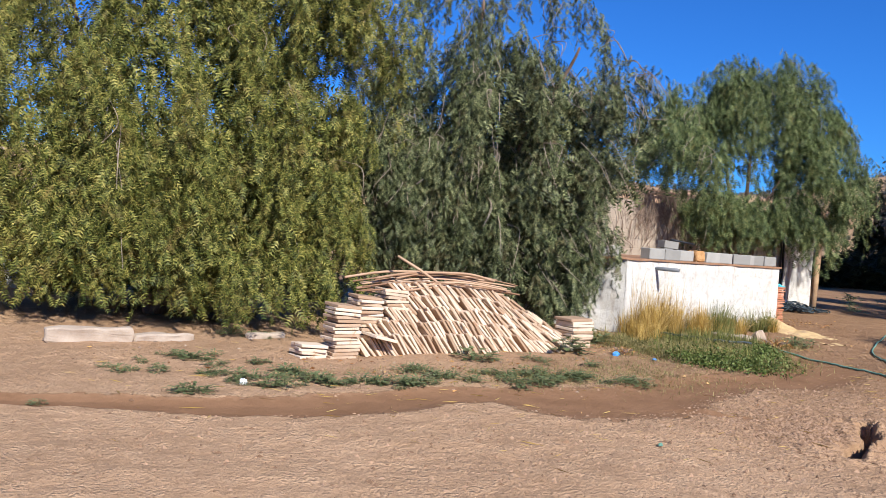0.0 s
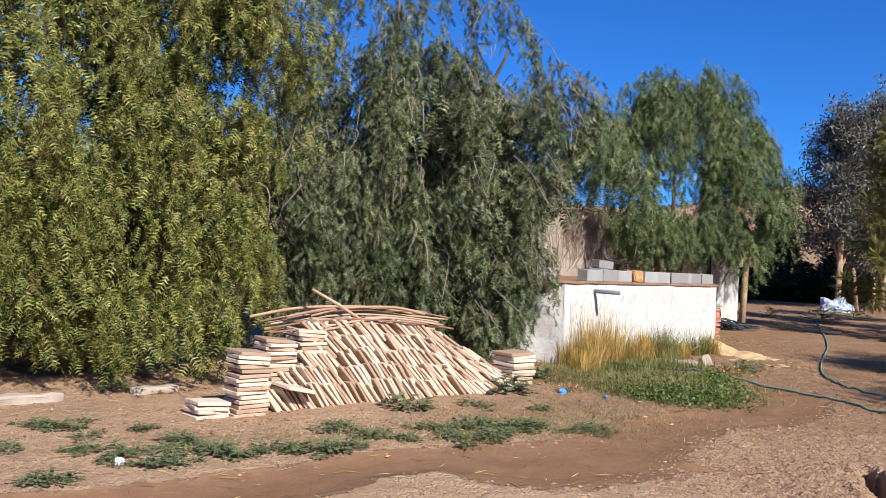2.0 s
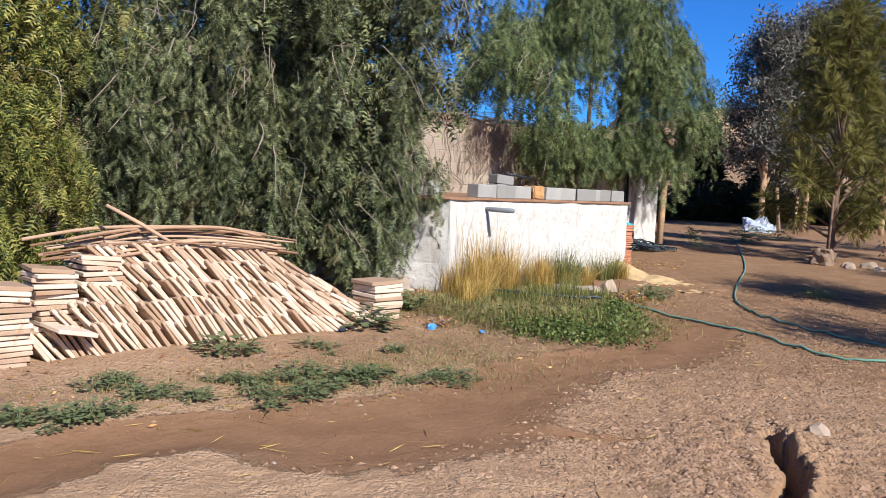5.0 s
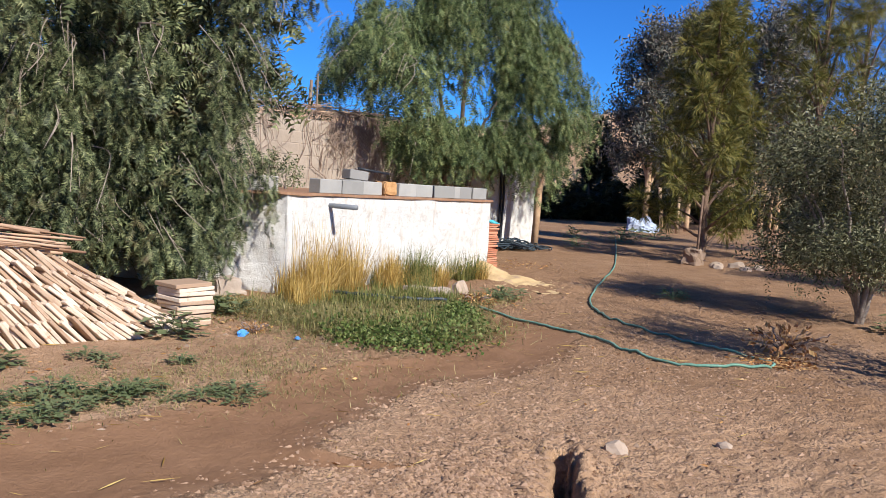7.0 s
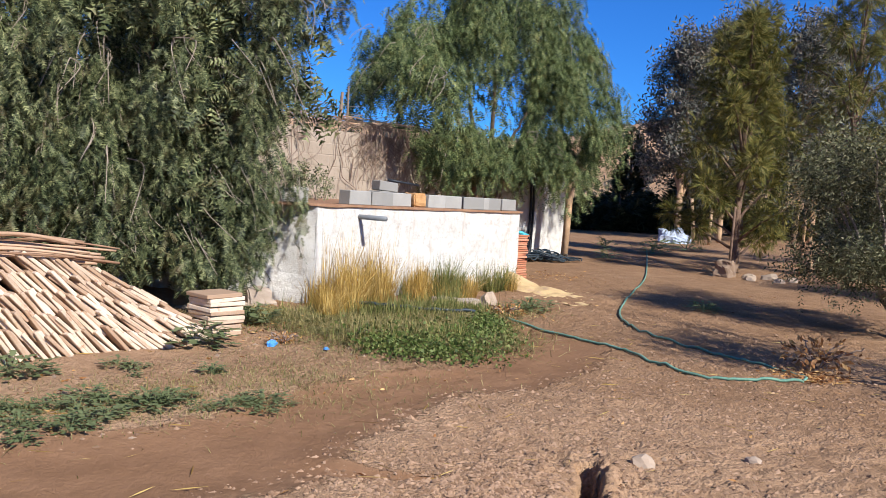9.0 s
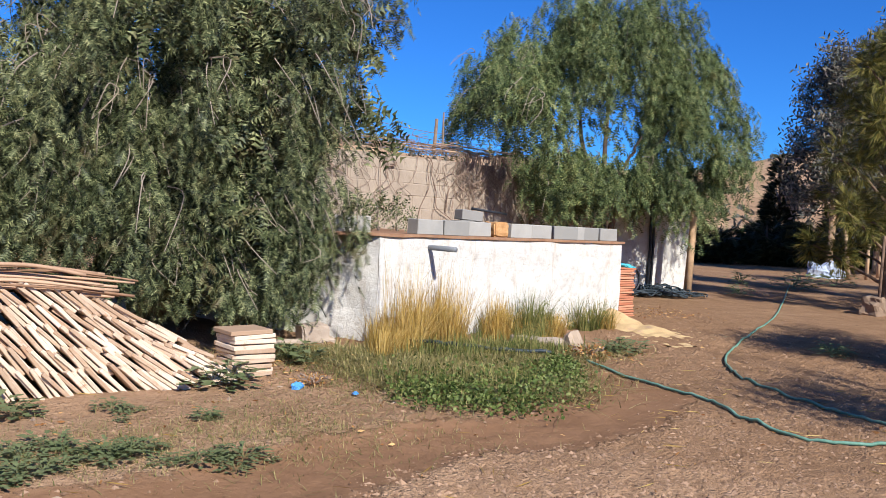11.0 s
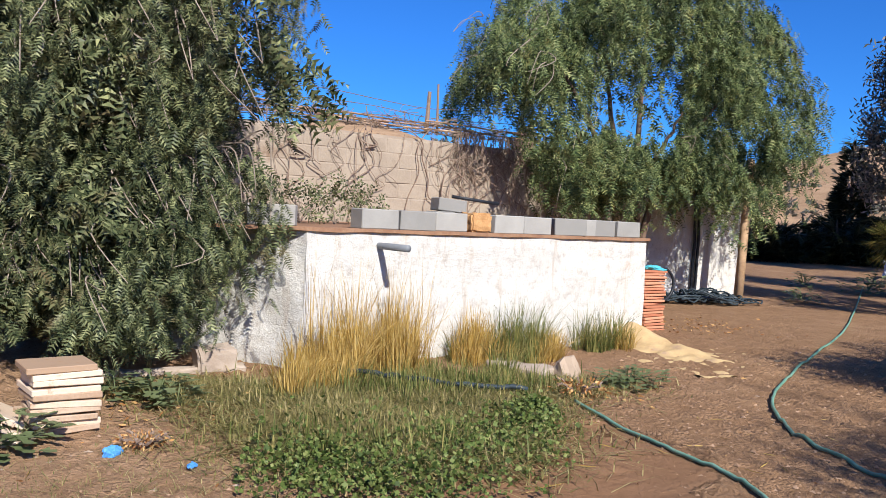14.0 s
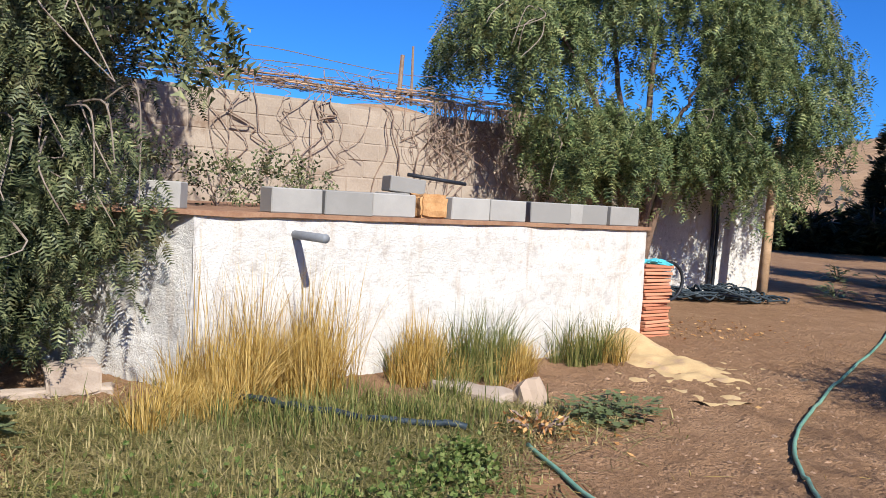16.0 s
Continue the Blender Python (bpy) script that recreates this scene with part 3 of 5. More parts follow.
BLOCKS = [(0.76, 0.43, 0), (1.2, 0.43, 1), (1.62, 0.40, 0), (2.36, 0.40, 2), (2.8, 0.42, 1), (3.3, 0.42, 3), (3.82, 0.36, 2), (4.28, 0.40, 0)]
BMESH = []
for i in range(4):
    me = bpy.data.meshes.new("concrete_block")
    b = block_shape(0.41, 0.2, 0.185, i)
    b.to_mesh(me)
    b.free()
    me.materials.append(M_BLOCK)
    BMESH.append(me)
for u, _, k in BLOCKS:
    x, y, z = on_tank(u, 0.11 + 0.02 * math.sin(u * 5), 1.304)
    ob = new("concrete_block", BMESH[k])
    ob.matrix_basis = pose(x, y, z, 0, 0, ALONG + (-14 if k == 3 else 2 * math.sin(u * 9)))
    tagged(ob, "grey concrete building block laid on the tank roof", "block", "blocks on the tank roof")
for u, v, tn in ((-0.18, 0.3, -35), (-0.62, 0.55, -42), (3.62, 0.22, 80), (2.5, 1.0, 12)):
    x, y, z = on_tank(u, v, 1.304)
    ob = new("concrete_block", BMESH[int(v * 10) % 4])
    ob.matrix_basis = pose(x, y, z, 0, 0, ALONG + tn)
    tagged(ob, "grey concrete building block laid on the tank roof", "block", "blocks on the tank roof")
x, y, z = on_tank(1.99, 0.12, 1.304)
ob = part("stone_block", box(0.27, 0.24, 0.19, 0.02, 2, 0.03, 5, 2), M_RUSTY, None, "", pose(x, y, z, 0, 0, ALONG))
tagged(ob, "rough ochre stone block among the concrete blocks", "stone")
# loose things on the roof
x, y, z = on_tank(2.3, 1.0, 1.304)
ob = part("concrete_block", block_shape(0.42, 0.2, 0.2, 8), M_BLOCK, None, "", pose(x, y, z + 0.0, 0, 0, ALONG + 6))
tagged(ob, "pale concrete block lying behind the roof edge", "block")
x, y, z = on_tank(2.34, 1.0, 1.504)
ob = part("concrete_block", block_shape(0.36, 0.2, 0.14, 9), M_BLOCK, None, "", pose(x, y, z, 0, 4, ALONG - 8))
tagged(ob, "pale concrete block lying on another block", "block")


a, b = Vector(on_tank(2.35, 0.95, 1.475)) + Vector((0, 0, 0.2)), Vector(on_tank(2.95, 0.85, 1.49)) + Vector((0, 0, 0.13))
ob = part("pipe_piece", tube([a, b], 0.018, 8), M_BLACK, None, "", None, True)
tagged(ob, "short dark pipe resting on the roof blocks", "pipe")

# ---- compound wall behind the tank ----
def block_wall(name, length, height, m, label, thick=0.22, seed=0, material=None, course=0.21, unit=0.44):
    """A wall of plastered blocks: the body, and courses that stand a little proud of it."""
    wall = thing(name, 0, 0, 0, label, "wall", kind="structure")
    wall.matrix_basis = m
    part("wall_core", wall_mesh(length, thick, height, 0.3, 0.01, seed), M_JOINT, wall)
    r = random.Random(seed)
    shapes = []
    for i in range(4):
        me = bpy.data.meshes.new("block")
        b = box(unit - 0.014, 0.03, course - 0.012, 0.006, 1, 0.006, seed + i, 1)
        b.to_mesh(me)
        b.free()
        me.materials.append(material or M_RENDER)
        shapes.append(me)
    for j in range(int(height / course)):
        off = (j % 2) * unit / 2
        for i in range(int((length - off) / unit)):
            part("block", r.choice(shapes), None, wall, "", pose(off + (i + 0.5) * unit, 0.0105 - 0.005 * r.random(), j * course + 0.006))
    return wall


block_wall("wall_back", 9.9, 2.55, pose(8.7 - 5.4 * 0.8985, 18.6 - 5.4 * 0.4389, gz(8, 18), 0, 0, ALONG) @ pose(0, 0, -0.15), "tan weathered block wall overgrown with dry vines", seed=11)


def build_wall_top():
    r = np.random.default_rng(21)
    W = pose(8.7, 18.6, 0, 0, 0, ALONG)
    for u, h, lean, rad in ((-0.02, 0.62, 3, 0.035), (0.18, 0.75, -1, 0.02)):
        p = W @ Vector((u, 0.11, 2.63))
        q = W @ Vector((u + math.sin(radians(lean)) * h, 0.11, 2.63 + h))
        ob = part("fence_post", tube([p, q], [rad, rad * 0.8], 7), M_VINE, None)
        tagged(ob, "dark weathered wooden post on top of the wall", "post")
    for k in range(3):
        pts = [W @ Vector((-4.5 + 0.9 * i, 0.1 + 0.02 * r.normal(), 2.78 + 0.13 * k + 0.04 * math.sin(i * 1.9 + k))) for i in range(10)]
        ob = part("barbed_wire", tube(smooth_line(pts, 4), 0.006, 4), M_WIRE, None)
        tagged(ob, "rusty barbed wire strung above the wall", "wire", "barbed wires")
    for k in range(6):
        u0 = -4.6 + 0.9 * k
        pts = [W @ Vector((u0 + 0.75 * i, 0.02 + 0.12 * r.random(), 2.68 + 0.05 * r.random() + 0.05 * (k % 3))) for i in range(5)]
        ob = part("cane", tube(smooth_line(pts, 4), 0.013, 5), M_CANE, None)
        tagged(ob, "thin dry cane lying along the wall top", "cane", "canes on the wall top")
    shapes = []
    for k in range(60):
        u, z = r.uniform(-4.8, 3.0), 2.62 + r.uniform(-0.05, 0.2)
        pts, hgt = [], r.uniform(0.4, 1.7)
        dx = r.normal(0, 0.5)
        for i in range(7):
            s = i / 6
            pts.append(W @ Vector((u + dx * s + 0.1 * r.normal(), -0.03 - 0.05 * r.random(), z - hgt * s + 0.25 * math.sin(s * 5 + k) * 0.4)))
        shapes.append(tube(smooth_line(pts, 3), 0.003 + 0.006 * r.random(), 4, False))
    for k in range(90):
        u, hgt = r.uniform(0.35, 2.3), r.uniform(0.35, 1.15)
        pts = [W @ Vector((u + 0.1 * i * r.normal(0, 0.5), -0.05 - 0.1 * r.random(), 2.66 + 0.06 * r.random() - hgt * i / 4)) for i in range(5)]
        shapes.append(tube(smooth_line(pts, 3), 0.004 + 0.005 * r.random(), 4, False))
    for k in range(230):
        u = r.uniform(-4.8, 2.5)
        p = Vector((u, 0.1, 2.65))
        pts = [W @ p]
        for i in range(4):
            p = p + Vector((r.normal(0, 0.22), r.normal(0, 0.06), abs(r.normal(0, 0.07)) - 0.02))
            pts.append(W @ p)
        shapes.append(tube(smooth_line(pts, 3), 0.004, 4, False))
    ob = part("dry_vines", joined(shapes), M_VINE, None)
    tagged(ob, "tangle of bare dry vines hanging over the wall", "vine", kind="stuff")


build_wall_top()

# white wall under the weeping trees
ob = part("wall_west", wall_mesh(7.5, 0.2, 1.75, 0.2, 0.015, 7), M_LIME, None, "", pose(-7.2, 15.2, gz(0, 15) - 0.05, 0, 0, 4))
tagged(ob, "whitewashed yard wall in deep shade under trees", "wall", kind="structure")


def build_shed():
    shed = thing("shed", 11.8, 20.75, gz(13, 21) - 0.05, "small whitewashed shed with a flat roof behind the tree", "shed", turn=3)
    front = part("wall", wall_mesh(3.4, 0.2, 2.3, 0.2, 0.012, 15), M_LIME, shed)
    part("wall", wall_mesh(3.0, 0.2, 2.3, 0.2, 0.012, 16), M_LIME, shed, "", pose(3.4, 0.0, 0, 0, 0, 90))
    part("wall", wall_mesh(3.0, 0.2, 2.3, 0.2, 0.012, 18), M_LIME, shed, "", pose(0.2, 0.2, 0, 0, 0, 90))
    part("wall", wall_mesh(3.4, 0.2, 2.3, 0.2, 0.012, 17), M_LIME, shed, "", pose(0, 3.0, 0))
    part("roof", box(3.6, 3.4, 0.1, 0.02, 1, 0.01, 2, 6), M_SLAB, shed, "", pose(1.65, 1.6, 2.3))
    for u in (2.36, 2.44):
        part("drain_pipe", tube([(u, -0.05, 0.02), (u + 0.02, -0.05, 1.1), (u - 0.02, -0.05, 2.2)], 0.028, 8), M_BLACK, front, "black plastic pipe against the wall")


build_shed()


# ---- trees ----
def pepper_tree(x, y, lobes, forks, leaves, material, seed, label, strands, floor=0.4, length=(0.5, 1.3), r0=0.16, bark=None, bare=60, skin=0.55, leaf=(0.12, 0.23), pairs=5, inner=3.6, inner_top=9.0, low=2.6, crest=1.0):
    rng = np.random.default_rng(seed)
    tree = thing("pepper_tree", x, y, gz(x, y), label, "tree")
    base = Vector((0, 0, -0.05))
    part("trunk", limbs(base, [[Vector(p) for p in f] for f in forks], rng, r0), bark or M_BARK, tree, "gnarled brown bark", None, True)
    P, D, S, P0, L = hanging(lobes, strands, rng, length, 18, leaf, floor, 0.3, skin, low, crest)
    part("crown", np_mesh("crown", scatter(pinnate(pairs), P, D, S, rng), 3, material), None, tree, "weeping fern-like leaves")["kind"] = "stuff"
    Q, way = lobe_points([(*l[:3], l[3] * 0.68, l[4] * 0.6, l[5] * 0.75) for l in lobes if l[2] < inner_top], int(strands * inner), rng, 0.8, -1.0, low)
    way = way * 0.4 + rng.normal(0, 0.5, way.shape) - [0, 0, 0.7]
    part("inner_crown", np_mesh("inner_crown", scatter(pinnate(4, 0.3, 0.15), Q, way, rng.uniform(0.16, 0.28, len(Q)), rng), 3, material), None, tree, "dense shaded inner foliage")["kind"] = "stuff"
    tips = [f[-1] for f in forks]
    k = rng.choice(len(P0), bare)
    near = [min(tips, key=lambda t: (Vector(t) - Vector(P0[i])).length) for i in k]
    part("twig_tangle", twigs([Vector(P0[i]) * 0.92 + Vector(n) * 0.08 for i, n in zip(k, near)], [P0[i] * [1.14, 1.14, 1.0] - np.array([0, 0, 0.5 * L[i]]) for i in k], rng), M_TWIG, tree, "thin grey bare twigs")["kind"] = "stuff"
    return tree


def fork(tips, split):
    return [[(t[0] * 0.25, t[1] * 0.25, split), (t[0] * 0.65, t[1] * 0.65, split + (t[2] - split) * 0.6), t] for t in tips]


# big yellowish tree nearest the start
pepper_tree(-0.6, 13.2, [(0.2, -0.2, 3.6, 2.9, 1.9, 1.9), (1.6, -0.7, 2.6, 1.4, 1.2, 1.3), (-1.2, -0.9, 2.6, 1.9, 1.3, 1.3), (1.9, -0.3, 4.4, 1.3, 1.3, 1.3), (0.2, -1.0, 2.0, 2.3, 0.9, 0.8), (0.3, 0.2, 5.2, 2.5, 1.8, 1.5), (1.75, -1.25, 1.1, 0.45, 0.4, 0.5), (0.4, -1.4, 1.3, 0.6, 0.4, 0.5), (-1.3, -1.3, 1.4, 0.9, 0.4, 0.5), (2.0, -0.2, 1.6, 0.8, 0.7, 0.8), (-0.4, -1.3, 1.6, 1.6, 0.4, 0.6), (1.0, -1.4, 1.1, 0.5, 0.4, 0.4), (-0.9, -1.5, 1.0, 0.45, 0.35, 0.4), (-2.0, -1.2, 1.2, 0.7, 0.4, 0.5), (0.2, 0.6, 1.5, 2.4, 0.4, 0.9), (0.6, 0.9, 0.7, 2.2, 0.4, 0.5)],
            fork([(1.6, -0.5, 3.0), (-1.3, -0.6, 3.0), (0.3, 0.3, 5.5), (1.9, 0.2, 4.6), (-1.5, 0.4, 4.5)], 1.0), None, G_PEP1, 31,
            "large weeping pepper tree with yellowish green foliage", 2800, 0.2, (0.6, 1.5), 0.12)
pepper_tree(-4.6, 13.6, [(0, -0.2, 3.6, 2.6, 1.8, 1.9), (0.8, -0.9, 2.3, 1.8, 1.1, 1.1), (0.2, 0.1, 5.2, 2.4, 1.7, 1.4), (1.4, -1.2, 1.5, 0.9, 0.5, 0.6)],
            fork([(1.2, -0.5, 3.0), (-1.3, -0.6, 3.0), (0.3, 0.3, 5.5), (-1.5, 0.4, 4.5)], 1.0), None, G_PEP1, 32,
            "weeping pepper tree with yellowish green foliage", 700, 0.4, (0.6, 1.5), 0.17, pairs=4)
# duller tree behind the tile pile, leaning over the tank
pepper_tree(4.2, 15.4, [(0, -0.3, 3.3, 2.4, 2.0, 1.9), (1.15, -1.2, 2.2, 0.75, 0.9, 0.9), (0.3, -1.7, 1.9, 1.8, 0.9, 1.0), (-1.4, -1.2, 2.3, 1.4, 1.2, 1.3), (1.3, -0.4, 3.2, 1.1, 1.1, 1.1), (0.2, 0, 5.0, 2.1, 1.7, 1.5), (0.85, -1.75, 1.1, 0.6, 0.45, 0.5), (-0.4, 0, 6.2, 1.5, 1.3, 0.9), (0.2, -1.9, 1.1, 1.0, 0.4, 0.5), (0.8, -2.1, 0.9, 0.45, 0.4, 0.4), (0.55, -2.2, 0.85, 0.5, 0.4, 0.45), (0.9, -1.8, 1.5, 0.6, 0.4, 0.5), (1.05, -2.3, 1.5, 0.4, 0.35, 0.6), (1.0, -2.4, 0.95, 0.35, 0.35, 0.45), (1.2, -1.9, 2.1, 0.4, 0.4, 0.5), (1.88, -2.75, 3.1, 0.42, 0.5, 0.55), (1.6, -2.45, 3.9, 0.65, 0.7, 0.6), (2.45, -1.4, 2.4, 0.4, 0.4, 0.35), (2.2, -1.6, 2.6, 0.45, 0.4, 0.4), (1.98, -2.2, 2.6, 0.4, 0.5, 0.4), (1.05, -2.0, 1.2, 0.5, 0.4, 0.6), (1.1, -2.1, 0.75, 0.35, 0.35, 0.35), (1.5, -2.3, 4.6, 0.8, 0.8, 0.55), (1.0, -2.5, 2.4, 0.7, 0.6, 0.7), (0.3, -2.4, 3.4, 1.0, 0.8, 0.8), (1.0, -2.3, 3.2, 0.8, 0.7, 0.8), (0.95, -2.6, 1.3, 0.35, 0.35, 0.4), (1.0, -1.6, 1.7, 0.55, 0.5, 0.6), (-1.2, -1.7, 1.3, 1.0, 0.5, 0.7), (-0.6, -1.9, 1.6, 1.0, 0.4, 0.7)],
            fork([(1.5, -0.8, 2.6), (-1.3, -1.0, 2.8), (0.2, 0.2, 5.8), (1.6, 0.2, 3.9), (0.4, -1.5, 2.6), (-1.3, 0.5, 4.6), (1.6, -2.3, 3.6), (0.5, -2.2, 3.2), (1.2, -2.1, 4.4)], 0.7), None, G_PEP2, 33,
            "spreading pepper tree with dull green foliage and bare twigs", 2900, 0.25, (0.5, 1.2), 0.13, None, 800, leaf=(0.10, 0.195), pairs=6, inner=2.9, inner_top=3.8, low=2.2, crest=0.55)
# tree over the shed
pepper_tree(12.55, 20.1, [(0, 0, 4.3, 2.5, 1.7, 1.8), (-2.1, -0.5, 3.9, 1.2, 1.1, 1.3), (1.6, -0.2, 3.4, 1.1, 1.0, 1.4), (0.2, 0, 5.3, 1.9, 1.4, 1.1), (0.3, -0.4, 2.3, 2.1, 0.6, 0.7), (2.2, 0.2, 4.6, 1.0, 0.9, 1.0), (-1.3, -0.8, 2.2, 1.2, 0.6, 0.7), (1.4, -0.5, 2.1, 0.7, 0.5, 0.5), (2.0, -0.2, 2.4, 0.6, 0.5, 0.5), (-2.7, -1.5, 3.8, 0.6, 0.6, 0.7), (-2.75, -2.3, 3.3, 0.45, 0.5, 0.5), (-2.1, -2.1, 2.6, 0.6, 0.6, 0.5), (2.6, 0.0, 3.6, 0.6, 0.6, 0.8), (2.3, -0.6, 2.6, 0.5, 0.5, 0.6)],
            fork([(-1.7, -0.4, 4.1), (1.7, -0.2, 3.8), (0.2, 0.1, 5.5), (0.6, -0.5, 3.2), (-0.6, 0.5, 5.0)], 1.9), None, G_PEP3, 34,
            "airy weeping pepper tree leaning over the shed", 2000, 1.25, (0.6, 1.4), 0.09, None, 140, pairs=4, inner=1.6, inner_top=4.5, leaf=(0.13, 0.25), low=1.7)
ob = part("pole", tube([(14.62, 19.98, 0.2), (14.66, 19.98, 1.3), (14.72, 20.0, 2.7)], [0.085, 0.075, 0.07], 10), M_PALE, None, "", None, True)
tagged(ob, "pale barked straight trunk post holding up branches", "post")


def sprigs(lobes, count, rng, up=0.5, size=(0.2, 0.35), skin=0.6):
    P, d = lobe_points(lobes, count, rng, skin, -1.0)
    D = d + rng.normal(0, 0.45, d.shape)
    D[:, 2] += up
    return P, D, rng.uniform(*size, count)


def casuarina(x, y, h, w, seed, label, count=1500, material=None):
    rng = np.random.default_rng(seed)
    tree = thing("casuarina_tree", x, y, gz(x, y), label, "tree")
    forks = [[(0.05, 0, h * 0.3), (0.1, 0.05, h * 0.65), (0.0, 0, h)]]
    for i in range(22):
        g, z = i * 2.4, h * (0.08 + 0.038 * i)
        r = w * (1.08 - z / h) ** 0.6 * (0.8 + 0.35 * ((i * 0.618) % 1))
        forks.append([(0.02, 0, z * 0.5), (0.05, 0, z * 0.8), (math.cos(g) * r * 0.5, math.sin(g) * r * 0.5, z + 0.25), (math.cos(g) * r, math.sin(g) * r, z + 0.6)])
    part("trunk", limbs(Vector((0, 0, -0.05)), [[Vector(p) for p in f] for f in forks], rng, 0.075, 0.05, 5), M_BARK, tree, "", None, True)
    lobes = []
    for f in forks[1:]:
        lobes += [(f[-1][0], f[-1][1], f[-1][2], 0.24, 0.24, 0.38), (f[-1][0] * 0.6, f[-1][1] * 0.6, f[-1][2] - 0.2, 0.32, 0.32, 0.3)]
    lobes += [(0, 0, h * (0.86 + 0.05 * k), 0.22, 0.22, 0.35) for k in range(3)]
    P, D, S = sprigs(lobes, int(count * 1.6), rng, -0.1, (0.14, 0.30), 0.8)
    part("crown", np_mesh("crown", scatter(needles(10, 0.04, rng), P, D, S, rng), 4, material or G_CASU), None, tree, "feathery drooping needles")
    return tree


casuarina(17.4, 17.6, 5.6, 1.35, 41, "feathery olive-brown casuarina tree", 3000)
casuarina(20.3, 17.2, 6.9, 1.5, 42, "tall feathery casuarina tree with brownish tips", 2000)
casuarina(19.9, 20.0, 6.6, 1.3, 43, "tall feathery casuarina tree", 1400)
casuarina(23.5, 18.5, 7.0, 1.5, 44, "tall feathery casuarina tree", 1500)


def eucalyptus(x, y, h, w, seed, label, count=1700):
    rng = np.random.default_rng(seed)
    tree = thing("eucalyptus_tree", x, y, gz(x, y), label, "tree")
    forks = [[(0.1, 0, h * 0.3), (0.0, 0.1, h * 0.6), (0.1, 0, h)]]
    lobes = [(0, 0, h * 0.93, w * 0.4, w * 0.4, h * 0.1)]
    for i in range(9):
        g, z = i * 2.1, h * (0.28 + 0.07 * i)
        r = w * 0.75 * (1.1 - 0.5 * z / h)
        tip = (math.cos(g) * r, math.sin(g) * r, z + 0.35)
        forks.append([(0.03, 0, z * 0.6), (math.cos(g) * r * 0.4, math.sin(g) * r * 0.4, z), tip])
        lobes.append((tip[0], tip[1], tip[2], w * 0.42, w * 0.42, h * 0.09))
    part("trunk", limbs(Vector((0, 0, -0.05)), [[Vector(p) for p in f] for f in forks], rng, 0.11, 0.08, 6), M_PALE, tree, "", None, True)
    P, D, S = sprigs(lobes, count, rng, -0.5, (0.4, 0.7), 0.9)
    part("crown", np_mesh("crown", scatter(sprig(10, 0.3, 0.1, rng), P, D, S, rng), 4, G_EUCA), None, tree, "small dusky leaves")
    return tree


eucalyptus(25.3, 28.4, 7.6, 1.3, 51, "slender dusky eucalyptus tree")
eucalyptus(27.2, 28.2, 8.4, 1.4, 52, "slender dusky eucalyptus tree")
eucalyptus(29.6, 31.0, 8.0, 1.5, 53, "slender dusky eucalyptus tree")
eucalyptus(29.8, 27.0, 8.6, 1.6, 54, "slender dusky eucalyptus tree")
eucalyptus(33.0, 29.0, 8.8, 2.4, 55, "slender dusky eucalyptus tree")


def dark_tree(name, x, y, h, w, seed, label, count=900, cone=True):
    rng = np.random.default_rng(seed)
    tree = thing(name, x, y, gz(x, y), label, "tree")
    part("trunk", tube([(0, 0, -0.05), (0.03, 0, h * 0.5), (0, 0, h * 0.95)], [0.12, 0.08, 0.02], 6), M_BARK, tree)
    z = h * (1 - np.sqrt(rng.random(count)) * 0.95)
    r = (w * (1.02 - z / h) ** 0.9 if cone else w * np.sqrt(np.clip(1 - ((z - h * 0.45) / (h * 0.56)) ** 2, 0, 1))) * (0.35 + 0.75 * rng.random(count))
    g = rng.random(count) * 2 * math.pi
    P = np.stack([np.cos(g) * r, np.sin(g) * r, z], 1)
    D = np.stack([np.cos(g), np.sin(g), 0.15 + 0 * g], 1) + rng.normal(0, 0.25, (count, 3))
    part("crown", np_mesh("crown", scatter(needles(9, 0.12, rng), P, D, rng.uniform(0.3, 0.6, count), rng), 4, G_DARK), None, tree, "dense dark foliage")
    return tree


dark_tree("conifer_tree", 29.0, 36.0, 4.8, 0.75, 61, "dark pointed conifer tree in the distance")
dark_tree("conifer_tree", 31.8, 35.2, 3.4, 1.3, 62, "small dark conifer tree in the distance", 600)
rr = random.Random(5)
for i in range(16):
    x, y = 20.5 + i * 1.35 + rr.uniform(-0.5, 0.5), 37.5 + rr.uniform(-1.5, 1.5) - 0.35 * i
    dark_tree("hedge_tree", x, y, rr.uniform(1.2, 1.9), rr.uniform(1.1, 1.6), 70 + i, "dense dark hedge tree in the distance", 420, False)


